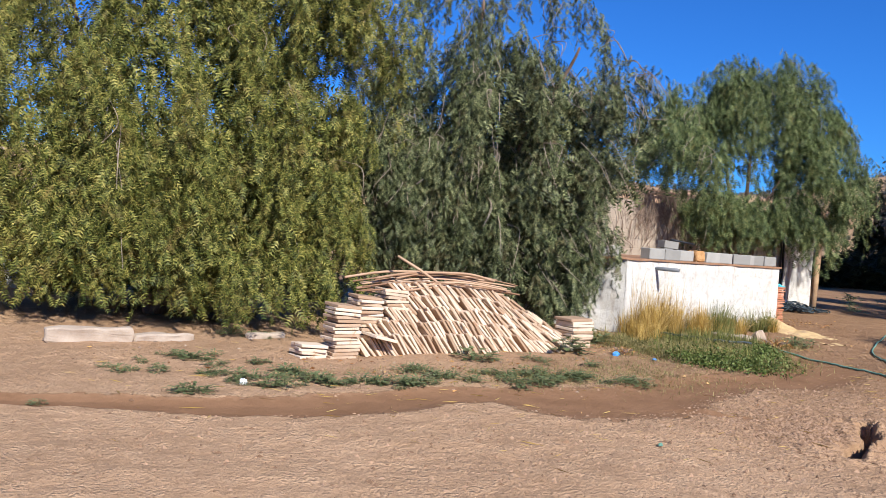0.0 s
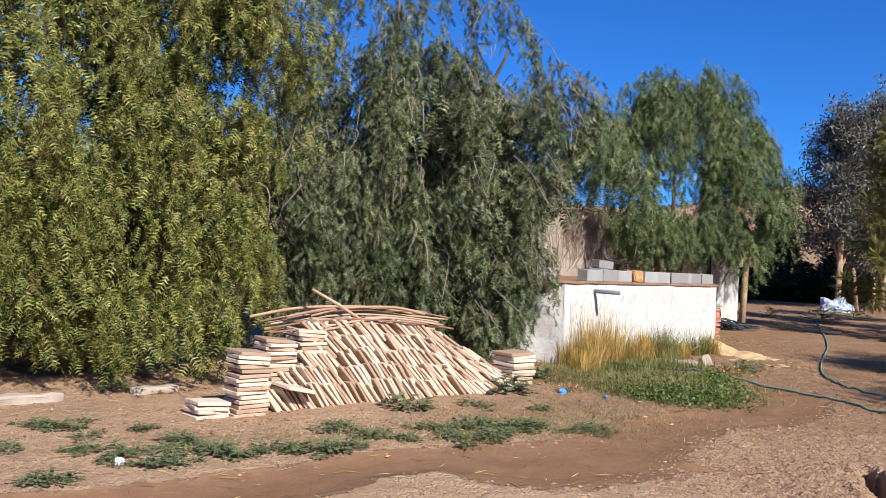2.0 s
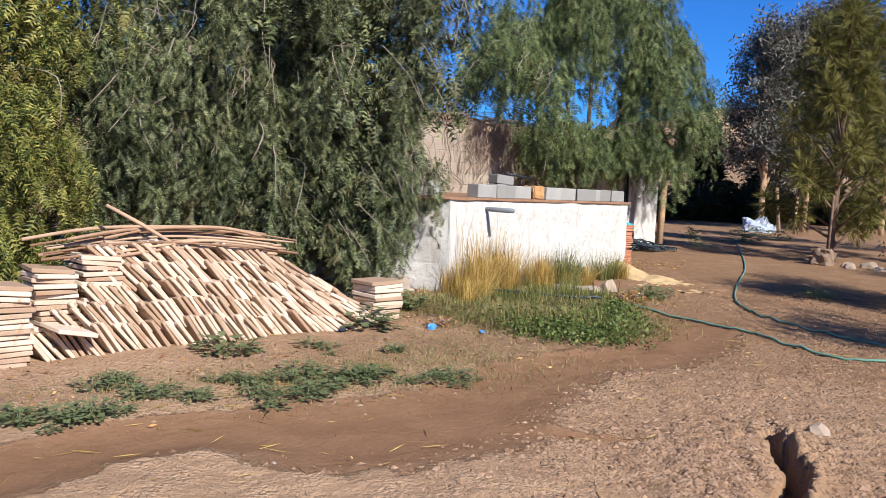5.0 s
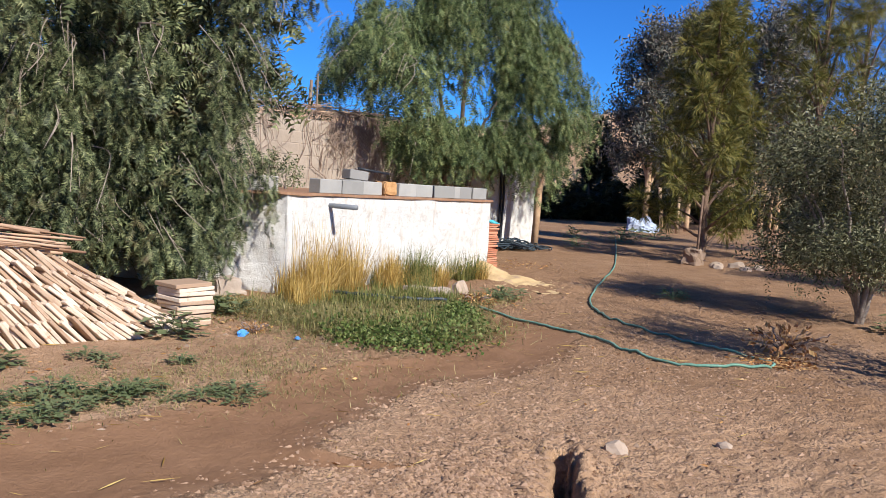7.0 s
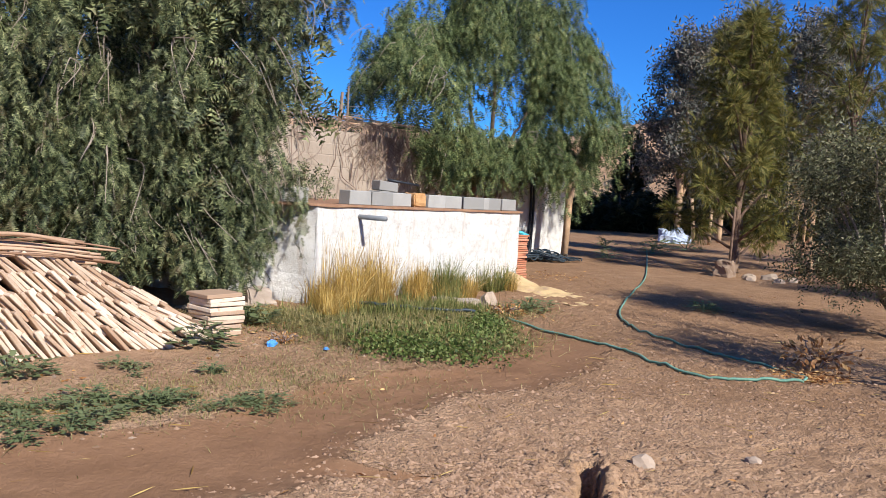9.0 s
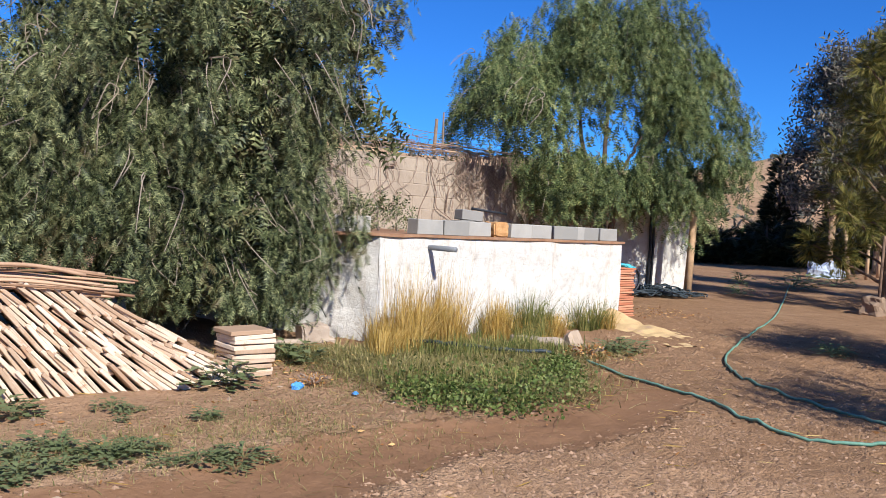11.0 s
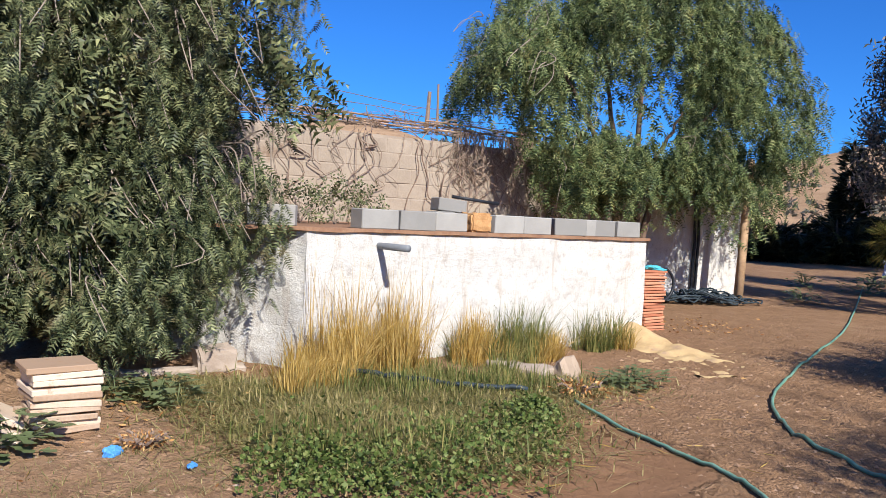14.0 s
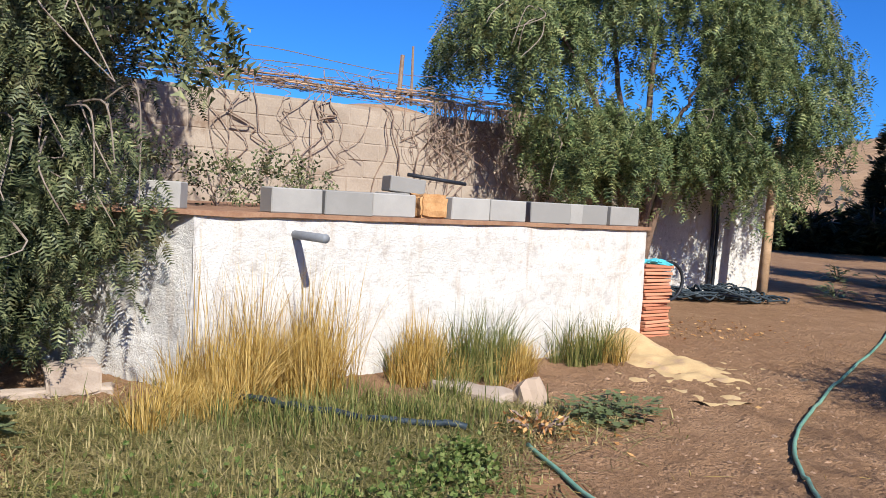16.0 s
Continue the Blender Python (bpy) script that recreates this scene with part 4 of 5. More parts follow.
def olive_tree(x, y, h, w, seed, count=2000):
    rng = np.random.default_rng(seed)
    tree = thing("olive_tree", x, y, gz(x, y), "bushy grey-green olive tree with upright shoots", "tree")
    forks, lobes = [], []
    for i in range(11):
        g = i * 2.4
        r = w * (0.35 + 0.6 * ((i * 0.618) % 1))
        z = h * (0.45 + 0.5 * ((i * 0.37) % 1))
        forks.append([(math.cos(g) * 0.1, math.sin(g) * 0.1, 0.35), (math.cos(g) * r * 0.6, math.sin(g) * r * 0.6, z * 0.6), (math.cos(g) * r, math.sin(g) * r, z)])
        lobes.append((math.cos(g) * r * 0.85, math.sin(g) * r * 0.85, z * 0.85, w * 0.38, w * 0.38, h * 0.2))
        lobes.append((math.cos(g) * r * 0.8, math.sin(g) * r * 0.8, 0.75, w * 0.35, w * 0.35, 0.35))
    part("trunk", limbs(Vector((0, 0, -0.05)), [[Vector(p) for p in f] for f in forks], rng, 0.055, 0.1, 6), M_TWIG, tree, "", None, True)
    P, D, S = sprigs(lobes, count, rng, 1.3, (0.25, 0.55), 0.9)
    part("crown", np_mesh("crown", scatter(sprig(18, 0.13, 0.045, rng), P, D, S, rng), 4, G_OLIV), None, tree, "small grey-green leaves on upright shoots")
    return tree


olive_tree(13.6, 10.9, 3.4, 1.45, 81, 2800)
olive_tree(11.4, 6.6, 4.6, 1.2, 83, 1100)
olive_tree(18.6, 12.6, 3.2, 1.6, 82)

# ---- tile pile ----
FX, FY = 1.6, 10.2
PILE = math.degrees(math.atan2(0.3571, 0.934))


def tile_meshes(sx, sy, sz, material, count, seed):
    out = []
    for i in range(count):
        me = bpy.data.meshes.new("tile")
        b = box(sx, sy, sz, 0.005, 1, 0.006, seed + i)
        b.to_mesh(me)
        b.free()
        me.materials.append(material)
        out.append(me)
    return out


def build_pile():
    r = random.Random(9)
    pile = thing("tile_pile", FX, FY, 0, "pile of pale clay slabs leaning in five rows", "tile pile", turn=PILE)
    upright = tile_meshes(0.03, 0.5, 0.29, M_TILE, 5, 20)
    flat = tile_meshes(0.32, 0.30, 0.034, M_TILE, 5, 40)
    ends = ((0.5, 3.74), (0.75, 3.68), (1.0, 3.54), (1.15, 3.34), (1.12, 3.02))
    for k, (a, b) in enumerate(ends):
        u = a
        while u < b:
            lean = 37 + 2.2 * k + 20 * max(0, (u - 2.2) / 1.2) + r.uniform(-5, 5)
            z = k * 0.16 - 0.04 * k * max(0, (u - 2.3) / 1.0) + r.uniform(-0.012, 0.012) + 0.012 * math.sin(u * 7 + k)
            part("tile", r.choice(upright), None, pile, "", pose(u, 0.25 + 0.07 * k + r.uniform(-0.025, 0.025), z, r.uniform(-2, 2) - 3, -lean, r.uniform(-4, 4)))
            u += 0.05 + r.uniform(-0.008, 0.014)
    for u, v, n, z0 in ((0.17, 0.05, 15, 0), (0.6, 0.32, 17, 0), (0.98, 0.38, 19, 0), (-0.22, 0.1, 4, 0)):
        for i in range(n):
            part("tile", r.choice(flat), None, pile, "", pose(u + r.uniform(-0.025, 0.025), v + r.uniform(-0.025, 0.025), z0 + i * 0.0405, r.uniform(-1.5, 1.5), r.uniform(-1.5, 1.5) + (4 if i > n - 4 else 0), r.uniform(-7, 7)))
    for u, v, z, ry, rz in ((0.62, -0.02, 0.22, 12, 8), (1.25, 0.55, 0.83, 6, -10), (1.5, 0.6, 0.82, -4, 20)):
        part("tile", r.choice(flat), None, pile, "", pose(u, v, z, 3, ry, rz))
    stack = thing("tile_stack", 5.1, 11.85, gz(5.1, 11.85), "small stack of pinkish clay slabs at the pile's end", "tile stack", turn=PILE + 5)
    pink = tile_meshes(0.40, 0.34, 0.038, M_TILE, 3, 60)
    for i in range(10):
        part("tile", r.choice(pink), None, stack, "", pose(r.uniform(-0.025, 0.025), r.uniform(-0.02, 0.02), i * 0.042, r.uniform(-2, 2), r.uniform(-2, 2), r.uniform(-9, 9)))
    red = thing("tile_stack", 11.18, 16.55, gz(11.2, 16.5), "tall stack of red clay tiles beside the tank", "tile stack", turn=ALONG)
    rm = tile_meshes(0.42, 0.36, 0.03, M_RED, 3, 70)
    for i in range(21):
        part("tile", r.choice(rm), None, red, "", pose(r.uniform(-0.02, 0.02), r.uniform(-0.02, 0.02), i * 0.0375, 0, r.uniform(-1, 1), r.uniform(-5, 5)))


build_pile()


def build_canes():
    r = random.Random(12)
    W = pose(FX, FY, 0, 0, 0, PILE)
    for i in range(22):
        u0, u1 = r.uniform(0.5, 1.15), r.uniform(2.45, 3.0)
        v, z = 0.5 + r.uniform(-0.2, 0.3), 0.84 + (i % 8) * 0.027
        bow, dv = r.uniform(-0.01, 0.03), r.uniform(-0.12, 0.12)
        pts = [W @ Vector((u0 + (u1 - u0) * t, v + dv * (t - 0.5) + r.uniform(-0.02, 0.02), z + bow * math.sin(math.pi * t) - 0.14 * (1 - t) ** 2 - 0.12 * t * t + r.uniform(-0.01, 0.01))) for t in (0, 0.25, 0.5, 0.75, 1)]
        ob = part("cane", tube(smooth_line(pts, 4), r.uniform(0.008, 0.017), 6), M_CANE, None, "", None, True)
        tagged(ob, "long dry brown cane lying on the tile pile", "cane", "canes on the tile pile")
    a, b = W @ Vector((1.12, 0.55, 1.16)), W @ Vector((1.62, 0.3, 0.84))
    ob = part("stick", tube([a, (a + b) / 2 + Vector((0, 0, 0.01)), b], [0.015, 0.018, 0.016], 7), M_CANE, None, "", None, True)
    tagged(ob, "thick stick leaning on the tile pile", "stick")


build_canes()


# ---- kerb and stones ----
def kerb_piece(x0, y0, x1, y1, h, w, seed):
    L = math.hypot(x1 - x0, y1 - y0)
    ob = part("kerb", box(L, w, h, 0.02, 1, 0.028, seed, 5), M_KERB, None, "", pose((x0 + x1) / 2, (y0 + y1) / 2, gz(x0, y0) - 0.02, 0, 0, math.degrees(math.atan2(y1 - y0, x1 - x0))))
    tagged(ob, "crumbling concrete kerb edging the tree bed", "kerb", "kerb pieces", "structure")


kerb_piece(0.7, 11.3, 1.15, 11.5, 0.09, 0.13, 3)
kerb_piece(-1.42, 10.5, -0.55, 10.75, 0.17, 0.14, 1)
kerb_piece(-0.54, 10.76, 0.1, 11.0, 0.1, 0.14, 2)
kerb_piece(5.0, 13.35, 6.2, 13.75, 0.06, 0.16, 4)


def stone(x, y, r, seed, label, flat=0.7, material=None, name="stone"):
    ob = part(name, rock_shape(r, seed, flat), material or M_STONE, None, "", pose(x, y, gz(x, y) - 0.02, 0, 0, seed * 50))
    return tagged(ob, label, "stone")


stone(6.71, 7.48, 0.085, 1, "small pale stone lying on the bare soil")
stone(7.45, 7.35, 0.05, 2, "small pale stone lying on the bare soil")
ob = part("boulder", box(0.46, 0.36, 0.38, 0.03, 1, 0.06, 3, 3), M_STONE, None, "", pose(16.9, 17.3, gz(17, 17) - 0.04, 0, 8, 25))
tagged(ob, "pale angular boulder lying on the ground", "boulder")
for i, (x, y, r) in enumerate(((17.3, 17.0, 0.18), (17.0, 16.7, 0.16), (17.7, 16.8, 0.2), (17.5, 16.4, 0.13), (18.0, 16.5, 0.15))):
    stone(x, y, r, 4 + i, "pale rubble stone beside the boulder", 0.6)
ob = part("broken_block", box(0.34, 0.22, 0.22, 0.02, 2, 0.03, 7, 2), M_KERB, None, "", pose(5.95, 13.68, gz(6, 13.7) - 0.01, 0, 0, 20))
tagged(ob, "broken whitewashed block lying beside the tank", "block")
ob = part("broken_slab", box(0.62, 0.22, 0.09, 0.015, 1, 0.035, 8, 3), M_KERB, None, "", pose(8.66, 13.72, gz(8.6, 13.6) - 0.01, 3, 0, -48))
tagged(ob, "pale broken concrete slab lying in the grass", "slab")
ob = part("stone_wedge", rock_shape(0.12, 31, 1.5), M_STONE, None, "", pose(9.02, 13.5, gz(9, 13.5)))
tagged(ob, "pale pointed stone beside the grass", "stone")

# yellow sand spilled at the tank's corner
sb = bmesh.new()
bmesh.ops.create_grid(sb, x_segments=64, y_segments=64, size=1.0)
for v in sb.verts:
    px, py = v.co.x * 0.95 - 0.15, v.co.y * 1.1 - 0.75
    heap = 0.25 * math.exp(-((px + 0.05) / 0.24) ** 2 - (py / 0.4) ** 2)
    tail = 0.085 * math.exp(-((px + 0.18) / 0.36) ** 2 - ((py + 0.75) / 0.5) ** 2)
    v.co = Vector((px, py, heap + tail * (1 + 0.7 * noise.noise((px * 4, py * 4, 5))) + 0.03 * noise.noise((px * 7, py * 7, 1)) - 0.035))
ob = part("sand", sb, M_SAND, None, "", pose(*on_tank(4.38, -0.05)[:2], gz(10.7, 15.4), 0, 0, ALONG), True)
tagged(ob, "spilled yellow sand at the tank corner", "sand")


# ---- hoses ----
def hose(name, pts, r, material, label):
    line = smooth_line([(x, y, 0) for x, y, dz in pts], 10)
    line = [Vector((p.x, p.y, float(surf(p.x, p.y)) + r + 0.004 + (pts[0][2] if p.y > 12.7 and pts[0][2] else 0))) for p in line]
    ob = part(name, tube(line, r, 8), material, None, "", None, True)
    tagged(ob, label, "hose")


hose("garden_hose", [(8.72, 12.5, 0), (8.86, 11.5, 0), (9.0, 10.65, 0), (8.93, 10.1, 0), (9.05, 9.42, 0), (9.45, 9.13, 0), (9.85, 9.08, 0), (10.02, 9.3, 0), (9.98, 10.1, 0), (9.95, 10.85, 0), (10.02, 11.6, 0), (10.5, 12.6, 0), (11.7, 14.0, 0), (14.0, 16.4, 0), (16.3, 19.1, 0), (20.0, 23.6, 0)], 0.0135, M_HOSE, "green garden hose snaking over the bare ground")
hose("pipe_piece", [(6.95, 13.4, 0.05), (7.25, 13.15, 0.05), (7.6, 12.95, 0.04), (8.4, 12.72, 0.02)], 0.02, M_DARKHOSE, "dark plastic irrigation pipe lying in the grass")


def heap_of_tube(x, y, label):
    r = random.Random(3)
    shapes = []
    for k in range(44):
        cx, cy = x + r.uniform(-0.75, 0.75), y + r.uniform(-0.25, 0.25)
        rad, g0 = r.uniform(0.12, 0.35), r.uniform(0, 6)
        pts = [(cx + math.cos(g0 + i * 0.7) * rad * 1.3, cy + math.sin(g0 + i * 0.7) * rad * 0.7, gz(x, y) + 0.03 + 0.24 * r.random() * (1 - abs(cx - x))) for i in range(7)]
        shapes.append(tube(smooth_line(pts, 3), 0.016, 5))
    ob = part("tube_heap", joined(shapes), M_DARKHOSE, None, "", None, True)
    tagged(ob, label, "tubing", kind="stuff")


loop = [(11.62 + 0.24 * math.cos(g), 16.95 + 0.12 * math.cos(g), gz(11.7, 17) + 0.55 + 0.22 * math.sin(g)) for g in np.linspace(-2.6, 1.8, 12)]
ob = part("hose_loop", tube(smooth_line(loop, 4), 0.02, 7), M_BLACK, None, "", None, True)
tagged(ob, "loop of black hose leaning on the tile stack", "hose")
heap_of_tube(13.75, 19.75, "tangled heap of black irrigation tubing")


def crumpled(name, x, y, z, sx, sy, sz, material, label, category, seed):
    bm = bmesh.new()
    bmesh.ops.create_icosphere(bm, subdivisions=4, radius=1.0)
    for v in bm.verts:
        q = v.co * 1.6 + Vector((seed, seed * 2, 0))
        k = 0.75 + 0.5 * noise.noise(q) + 0.25 * abs(noise.noise(q * 2.6))
        v.co = Vector((v.co.x * sx * k, v.co.y * sy * k, max(0, v.co.z * sz * k + sz * 0.1)))
    ob = part(name, bm, material, None, "", pose(x, y, z, 0, 0, seed * 40))
    tagged(ob, label, category)


crumpled("plastic_scrap", 5.5, 11.28, gz(5.5, 11.3), 0.06, 0.05, 0.06, M_BLUE, "crumpled scrap of blue plastic on the soil", "litter", 1)
crumpled("plastic_scrap", 5.95, 11.05, gz(5.5, 11.3), 0.05, 0.03, 0.02, M_BLUE, "small scrap of blue plastic on the soil", "litter", 2)
crumpled("plastic_cup", 0.7, 8.5, gz(0.7, 8.5), 0.045, 0.04, 0.05, M_WHITE, "crushed white plastic litter among the weeds", "litter", 3)
crumpled("plastic_scrap", 3.83, 6.6, gz(4, 6.6), 0.04, 0.02, 0.015, M_HOSE, "teal plastic scrap on the bare soil", "litter", 6)
crumpled("cyan_cloth", 11.25, 16.57, gz(11.2, 16.5) + 0.775, 0.2, 0.16, 0.07, M_CYAN, "cyan cloth draped over the red tile stack", "cloth", 4)
crumpled("plastic_sheet", 24.3, 27.4, gz(24, 27), 0.9, 0.6, 0.55, M_TARP, "crumpled pale blue plastic sheet on the ground", "sheet", 5)

# stakes and thin trunks on the far side
for i, (x, y, h, r, dx, m) in enumerate(((16.9, 17.2, 1.5, 0.03, 0.05, M_BARK), (18.4, 16.4, 0.5, 0.045, 0.0, M_PALE), (24.9, 27.0, 1.6, 0.07, -0.25, M_PALE), (25.4, 26.8, 1.3, 0.06, 0.02, M_PALE), (19.6, 17.7, 2.4, 0.04, 0.03, M_PALE))):
    ob = part("stake", tube([(x, y, gz(x, y) - 0.05), (x + dx, y, gz(x, y) + h)], [r, r * 0.8], 8), m, None, "", None, True)
    tagged(ob, "thin wooden stake standing in the ground", "stake", "stakes")


# ---- weeds and grass ----
def weed_mesh(seed, leaves=34, spread=0.2):
    """A low rosette: stalks that part from one root, each with a lobed leaf."""
    r = random.Random(seed)
    vs, fs = [(0, 0, 0.01)], []
    for i in range(leaves):
        g, reach = r.uniform(0, 6.3), r.uniform(0.25, 1.0) * spread
        c, s, z = math.cos(g), math.sin(g), r.uniform(0.02, 0.15) * (1.15 - 0.6 * reach / spread)
        L, W, tilt = r.uniform(0.05, 0.1), r.uniform(0.02, 0.035), r.uniform(-0.3, 0.5)
        def at(a, b, up):
            return (c * a - s * b, s * a + c * b, max(up, 0.004))
        n = len(vs)
        vs += [at(reach, 0.003, z), at(reach, -0.003, z), at(reach + L * 0.25, W, z + L * tilt * 0.3 + 0.006), at(reach + L * 0.3, -W, z + L * tilt * 0.3 + 0.006), at(reach + L * 0.4, W * 0.5, z + L * tilt * 0.4), at(reach + L * 0.4, -W * 0.5, z + L * tilt * 0.4),
               at(reach + L * 0.7, W * 0.8, z + L * tilt * 0.6), at(reach + L * 0.7, -W * 0.8, z + L * tilt * 0.6), at(reach + L, 0, z + L * tilt * 0.6)]
        fs += [(0, n, n + 1), (n, n + 2, n + 4), (n + 1, n + 5, n + 3), (n, n + 4, n + 5, n + 1), (n + 4, n + 6, n + 7, n + 5), (n + 6, n + 8, n + 7)]
    me = bpy.data.meshes.new("weed")
    me.from_pydata(vs, [], fs)
    me.materials.append(G_GREYW)
    return me


WEEDS = [weed_mesh(100 + i, 38 + 6 * i, 0.14 + 0.03 * i) for i in range(4)]


def weed(x, y, s, k, turn, label="low grey-green leafy weed on the bare soil"):
    ob = new("weed", WEEDS[k])
    ob.matrix_basis = pose(x, y, float(surf(x, y)) - 0.004, 0, 0, turn) @ Matrix.Diagonal((s, s, s, 1))
    tagged(ob, label, "weed", "weeds along the channel")


wr = random.Random(8)
for x, y, n, sx, sy in ((-0.35, 9.07, 5, 0.2, 0.15), (0.11, 9.66, 6, 0.22, 0.18), (0.4, 8.95, 4, 0.15, 0.15), (0.75, 8.55, 6, 0.25, 0.1), (1.2, 9.0, 9, 0.25, 0.18), (1.65, 8.68, 9, 0.25, 0.12), (2.1, 8.82, 7, 0.22, 0.12), (2.65, 9.55, 3, 0.1, 0.1), (2.9, 9.26, 7, 0.22, 0.1), (3.4, 9.42, 6, 0.22, 0.12), (4.1, 9.6, 7, 0.22, 0.18), (4.3, 9.25, 5, 0.25, 0.12), (3.7, 9.1, 4, 0.2, 0.12), (4.86, 9.4, 4, 0.25, 0.1), (0.18, 8.12, 2, 0.12, 0.06), (-0.9, 7.75, 2, 0.3, 0.1), (0.77, 11.4, 4, 0.2, 0.1), (0.7, 9.76, 3, 0.15, 0.1), (4.45, 10.4, 4, 0.35, 0.12)):
    for _ in range(max(1, int(n * 1.5))):
        weed(x + wr.gauss(0, sx), y + wr.gauss(0, sy), wr.uniform(0.28, 0.72), wr.randrange(4), wr.uniform(0, 360))
for x, y, s in ((4.85, 11.45, 1.6), (4.95, 11.5, 1.3), (3.35, 10.5, 1.2), (3.5, 10.52, 0.9), (5.6, 12.6, 1.6), (5.3, 12.75, 1.3), (5.75, 12.45, 1.1), (9.45, 13.15, 1.3), (9.65, 13.25, 1.1), (9.3, 13.1, 0.8), (13.6, 10.2, 2.0), (13.9, 9.9, 1.7), (12.2, 12.9, 1.2), (12.5, 13.1, 1.0), (19, 22.2, 2.6), (20.2, 23.4, 3), (21.5, 23.6, 2.8), (16.2, 20.4, 2.0), (18.4, 23.5, 2.5)):
    weed(x, y, s, wr.randrange(4), wr.uniform(0, 360), "leafy green weed growing beside the pile")


def blades(count, where, height, width, lean, rng, droop=0.35, seg=3):
    """Grass blades: bent strips that taper to a point, seg quads each."""
    P = where(count, rng)
    H = height[0] + (height[1] - height[0]) * rng.random(count) ** 1.5
    g = rng.random(count) * 2 * math.pi
    out = np.stack([np.cos(g), np.sin(g), 0 * g], 1)
    side = np.stack([-np.sin(g), np.cos(g), 0 * g], 1)
    a = rng.normal(0, lean, count)
    quads = []
    def at(s):
        c = P + out * (H * (a * s + droop * a * s * s * 2))[:, None]
        c[:, 2] += H * s * (1 - 0.45 * np.minimum(np.abs(a), 1.4) * s)
        return c
    W = rng.uniform(0.7, 1.3, count) * width
    for i in range(seg):
        s0, s1 = i / seg, (i + 1) / seg
        w0, w1 = W * (1 - s0) ** 0.7, W * (1 - s1) ** 0.7 + 0.0004
        c0, c1 = at(s0), at(s1)
        quads.append(np.stack([c0 - side * w0[:, None], c0 + side * w0[:, None], c1 + side * w1[:, None], c1 - side * w1[:, None]], 1))
    return np.stack(quads, 1).reshape(-1, 3)


def patch(spots):
    """Where blades stand: spots are (x, y, sx, sy, share)."""
    sp = np.array(spots, float)
    def where(count, rng):
        k = rng.choice(len(sp), count, p=sp[:, 4] / sp[:, 4].sum())
        xy = sp[k, :2] + rng.normal(0, 1, (count, 2)) * sp[k, 2:4]
        return np.concatenate([xy, surf(xy[:, 0], xy[:, 1])[:, None] - 0.004], 1)
    return where


D_TANK, N_TANK = np.array([0.8985, 0.4389]), np.array([0.4389, -0.8985])


def tufts(spots, rng, seg=4):
    """Bunches of blades that fan out from their roots: spots are (u, v, count, height, spread, width), u along the tank's front and v before it."""
    out = []
    for u, v, count, high, spread, width in spots:
        root = np.array([TX, TY]) + u * D_TANK + v * N_TANK
        g = rng.random(count) * 2 * math.pi
        way = np.stack([np.cos(g), np.sin(g)], 1)
        start = root + way * (spread * 0.35 * np.sqrt(rng.random(count)))[:, None]
        H = high * (0.35 + 0.65 * rng.random(count) ** 0.8)
        a = np.abs(rng.normal(0, 0.42, count)) * spread / 0.3
        way = way + rng.normal(0, 0.35, way.shape)
        inside = np.maximum(0.03 - ((start - [TX, TY]) @ N_TANK), 0)
        start = start + inside[:, None] * N_TANK
        push = way @ N_TANK
        way = way - np.where(push < 0, push * 0.8, 0)[:, None] * N_TANK
        side = np.stack([-np.sin(g + 0.6), np.cos(g + 0.6), 0 * g], 1)
        W = rng.uniform(0.6, 1.3, count) * width
        def at(s):
            c = np.zeros((count, 3))
            c[:, :2] = start + way * (H * a * (0.35 * s + 0.65 * s * s))[:, None]
            c[:, 2] = surf(start[:, 0], start[:, 1]) - 0.01 + H * s * (1 - 0.3 * np.minimum(a, 1.6) * s * s)
            return c
        quads = []
        for i in range(seg):
            s0, s1 = i / seg, (i + 1) / seg
            w0, w1 = (W * (1 - s0) ** 0.6)[:, None], (W * (1 - s1) ** 0.6 + 0.0004)[:, None]
            c0, c1 = at(s0), at(s1)
            quads.append(np.stack([c0 - side * w0, c0 + side * w0, c1 + side * w1, c1 - side * w1], 1))
        out.append(np.stack(quads, 1).reshape(-1, 3))
    return np.concatenate(out)


def bunch(n, u0, u1, v0, v1, count, high, spread, width, rng):
    return [(rng.uniform(u0, u1), rng.uniform(v0, v1), int(count * rng.uniform(0.6, 1.4)), high * rng.uniform(0.7, 1.15), spread * rng.uniform(0.7, 1.3), width) for _ in range(n)]


def field(name, arrays, material, label, category="grass"):
    ob = new(name, np_mesh(name, np.concatenate(arrays), 4, material))
    tagged(ob, label, category, kind="stuff")


rg = np.random.default_rng(77)
field("straw_grass", [tufts(bunch(18, -0.2, 0.85, 0.1, 0.65, 100, 0.66, 0.26, 0.0036, rg) + bunch(8, 0.25, 0.95, 0.1, 0.35, 60, 0.9, 0.18, 0.0034, rg) + bunch(9, -0.65, 0.0, 0.3, 0.85, 80, 0.4, 0.28, 0.0036, rg)
                            + bunch(8, 1.5, 1.95, 0.1, 0.35, 70, 0.6, 0.18, 0.0036, rg) + bunch(12, 1.5, 2.8, 0.2, 0.7, 65, 0.4, 0.28, 0.0036, rg) + bunch(10, 2.6, 3.9, 0.1, 0.5, 60, 0.4, 0.25, 0.0036, rg), rg),
                      tufts(bunch(13, -0.1, 1.15, 0.1, 0.4, 12, 1.15, 0.13, 0.003, rg), rg)], G_STRAW, "tall dry yellow grass in front of the tank")
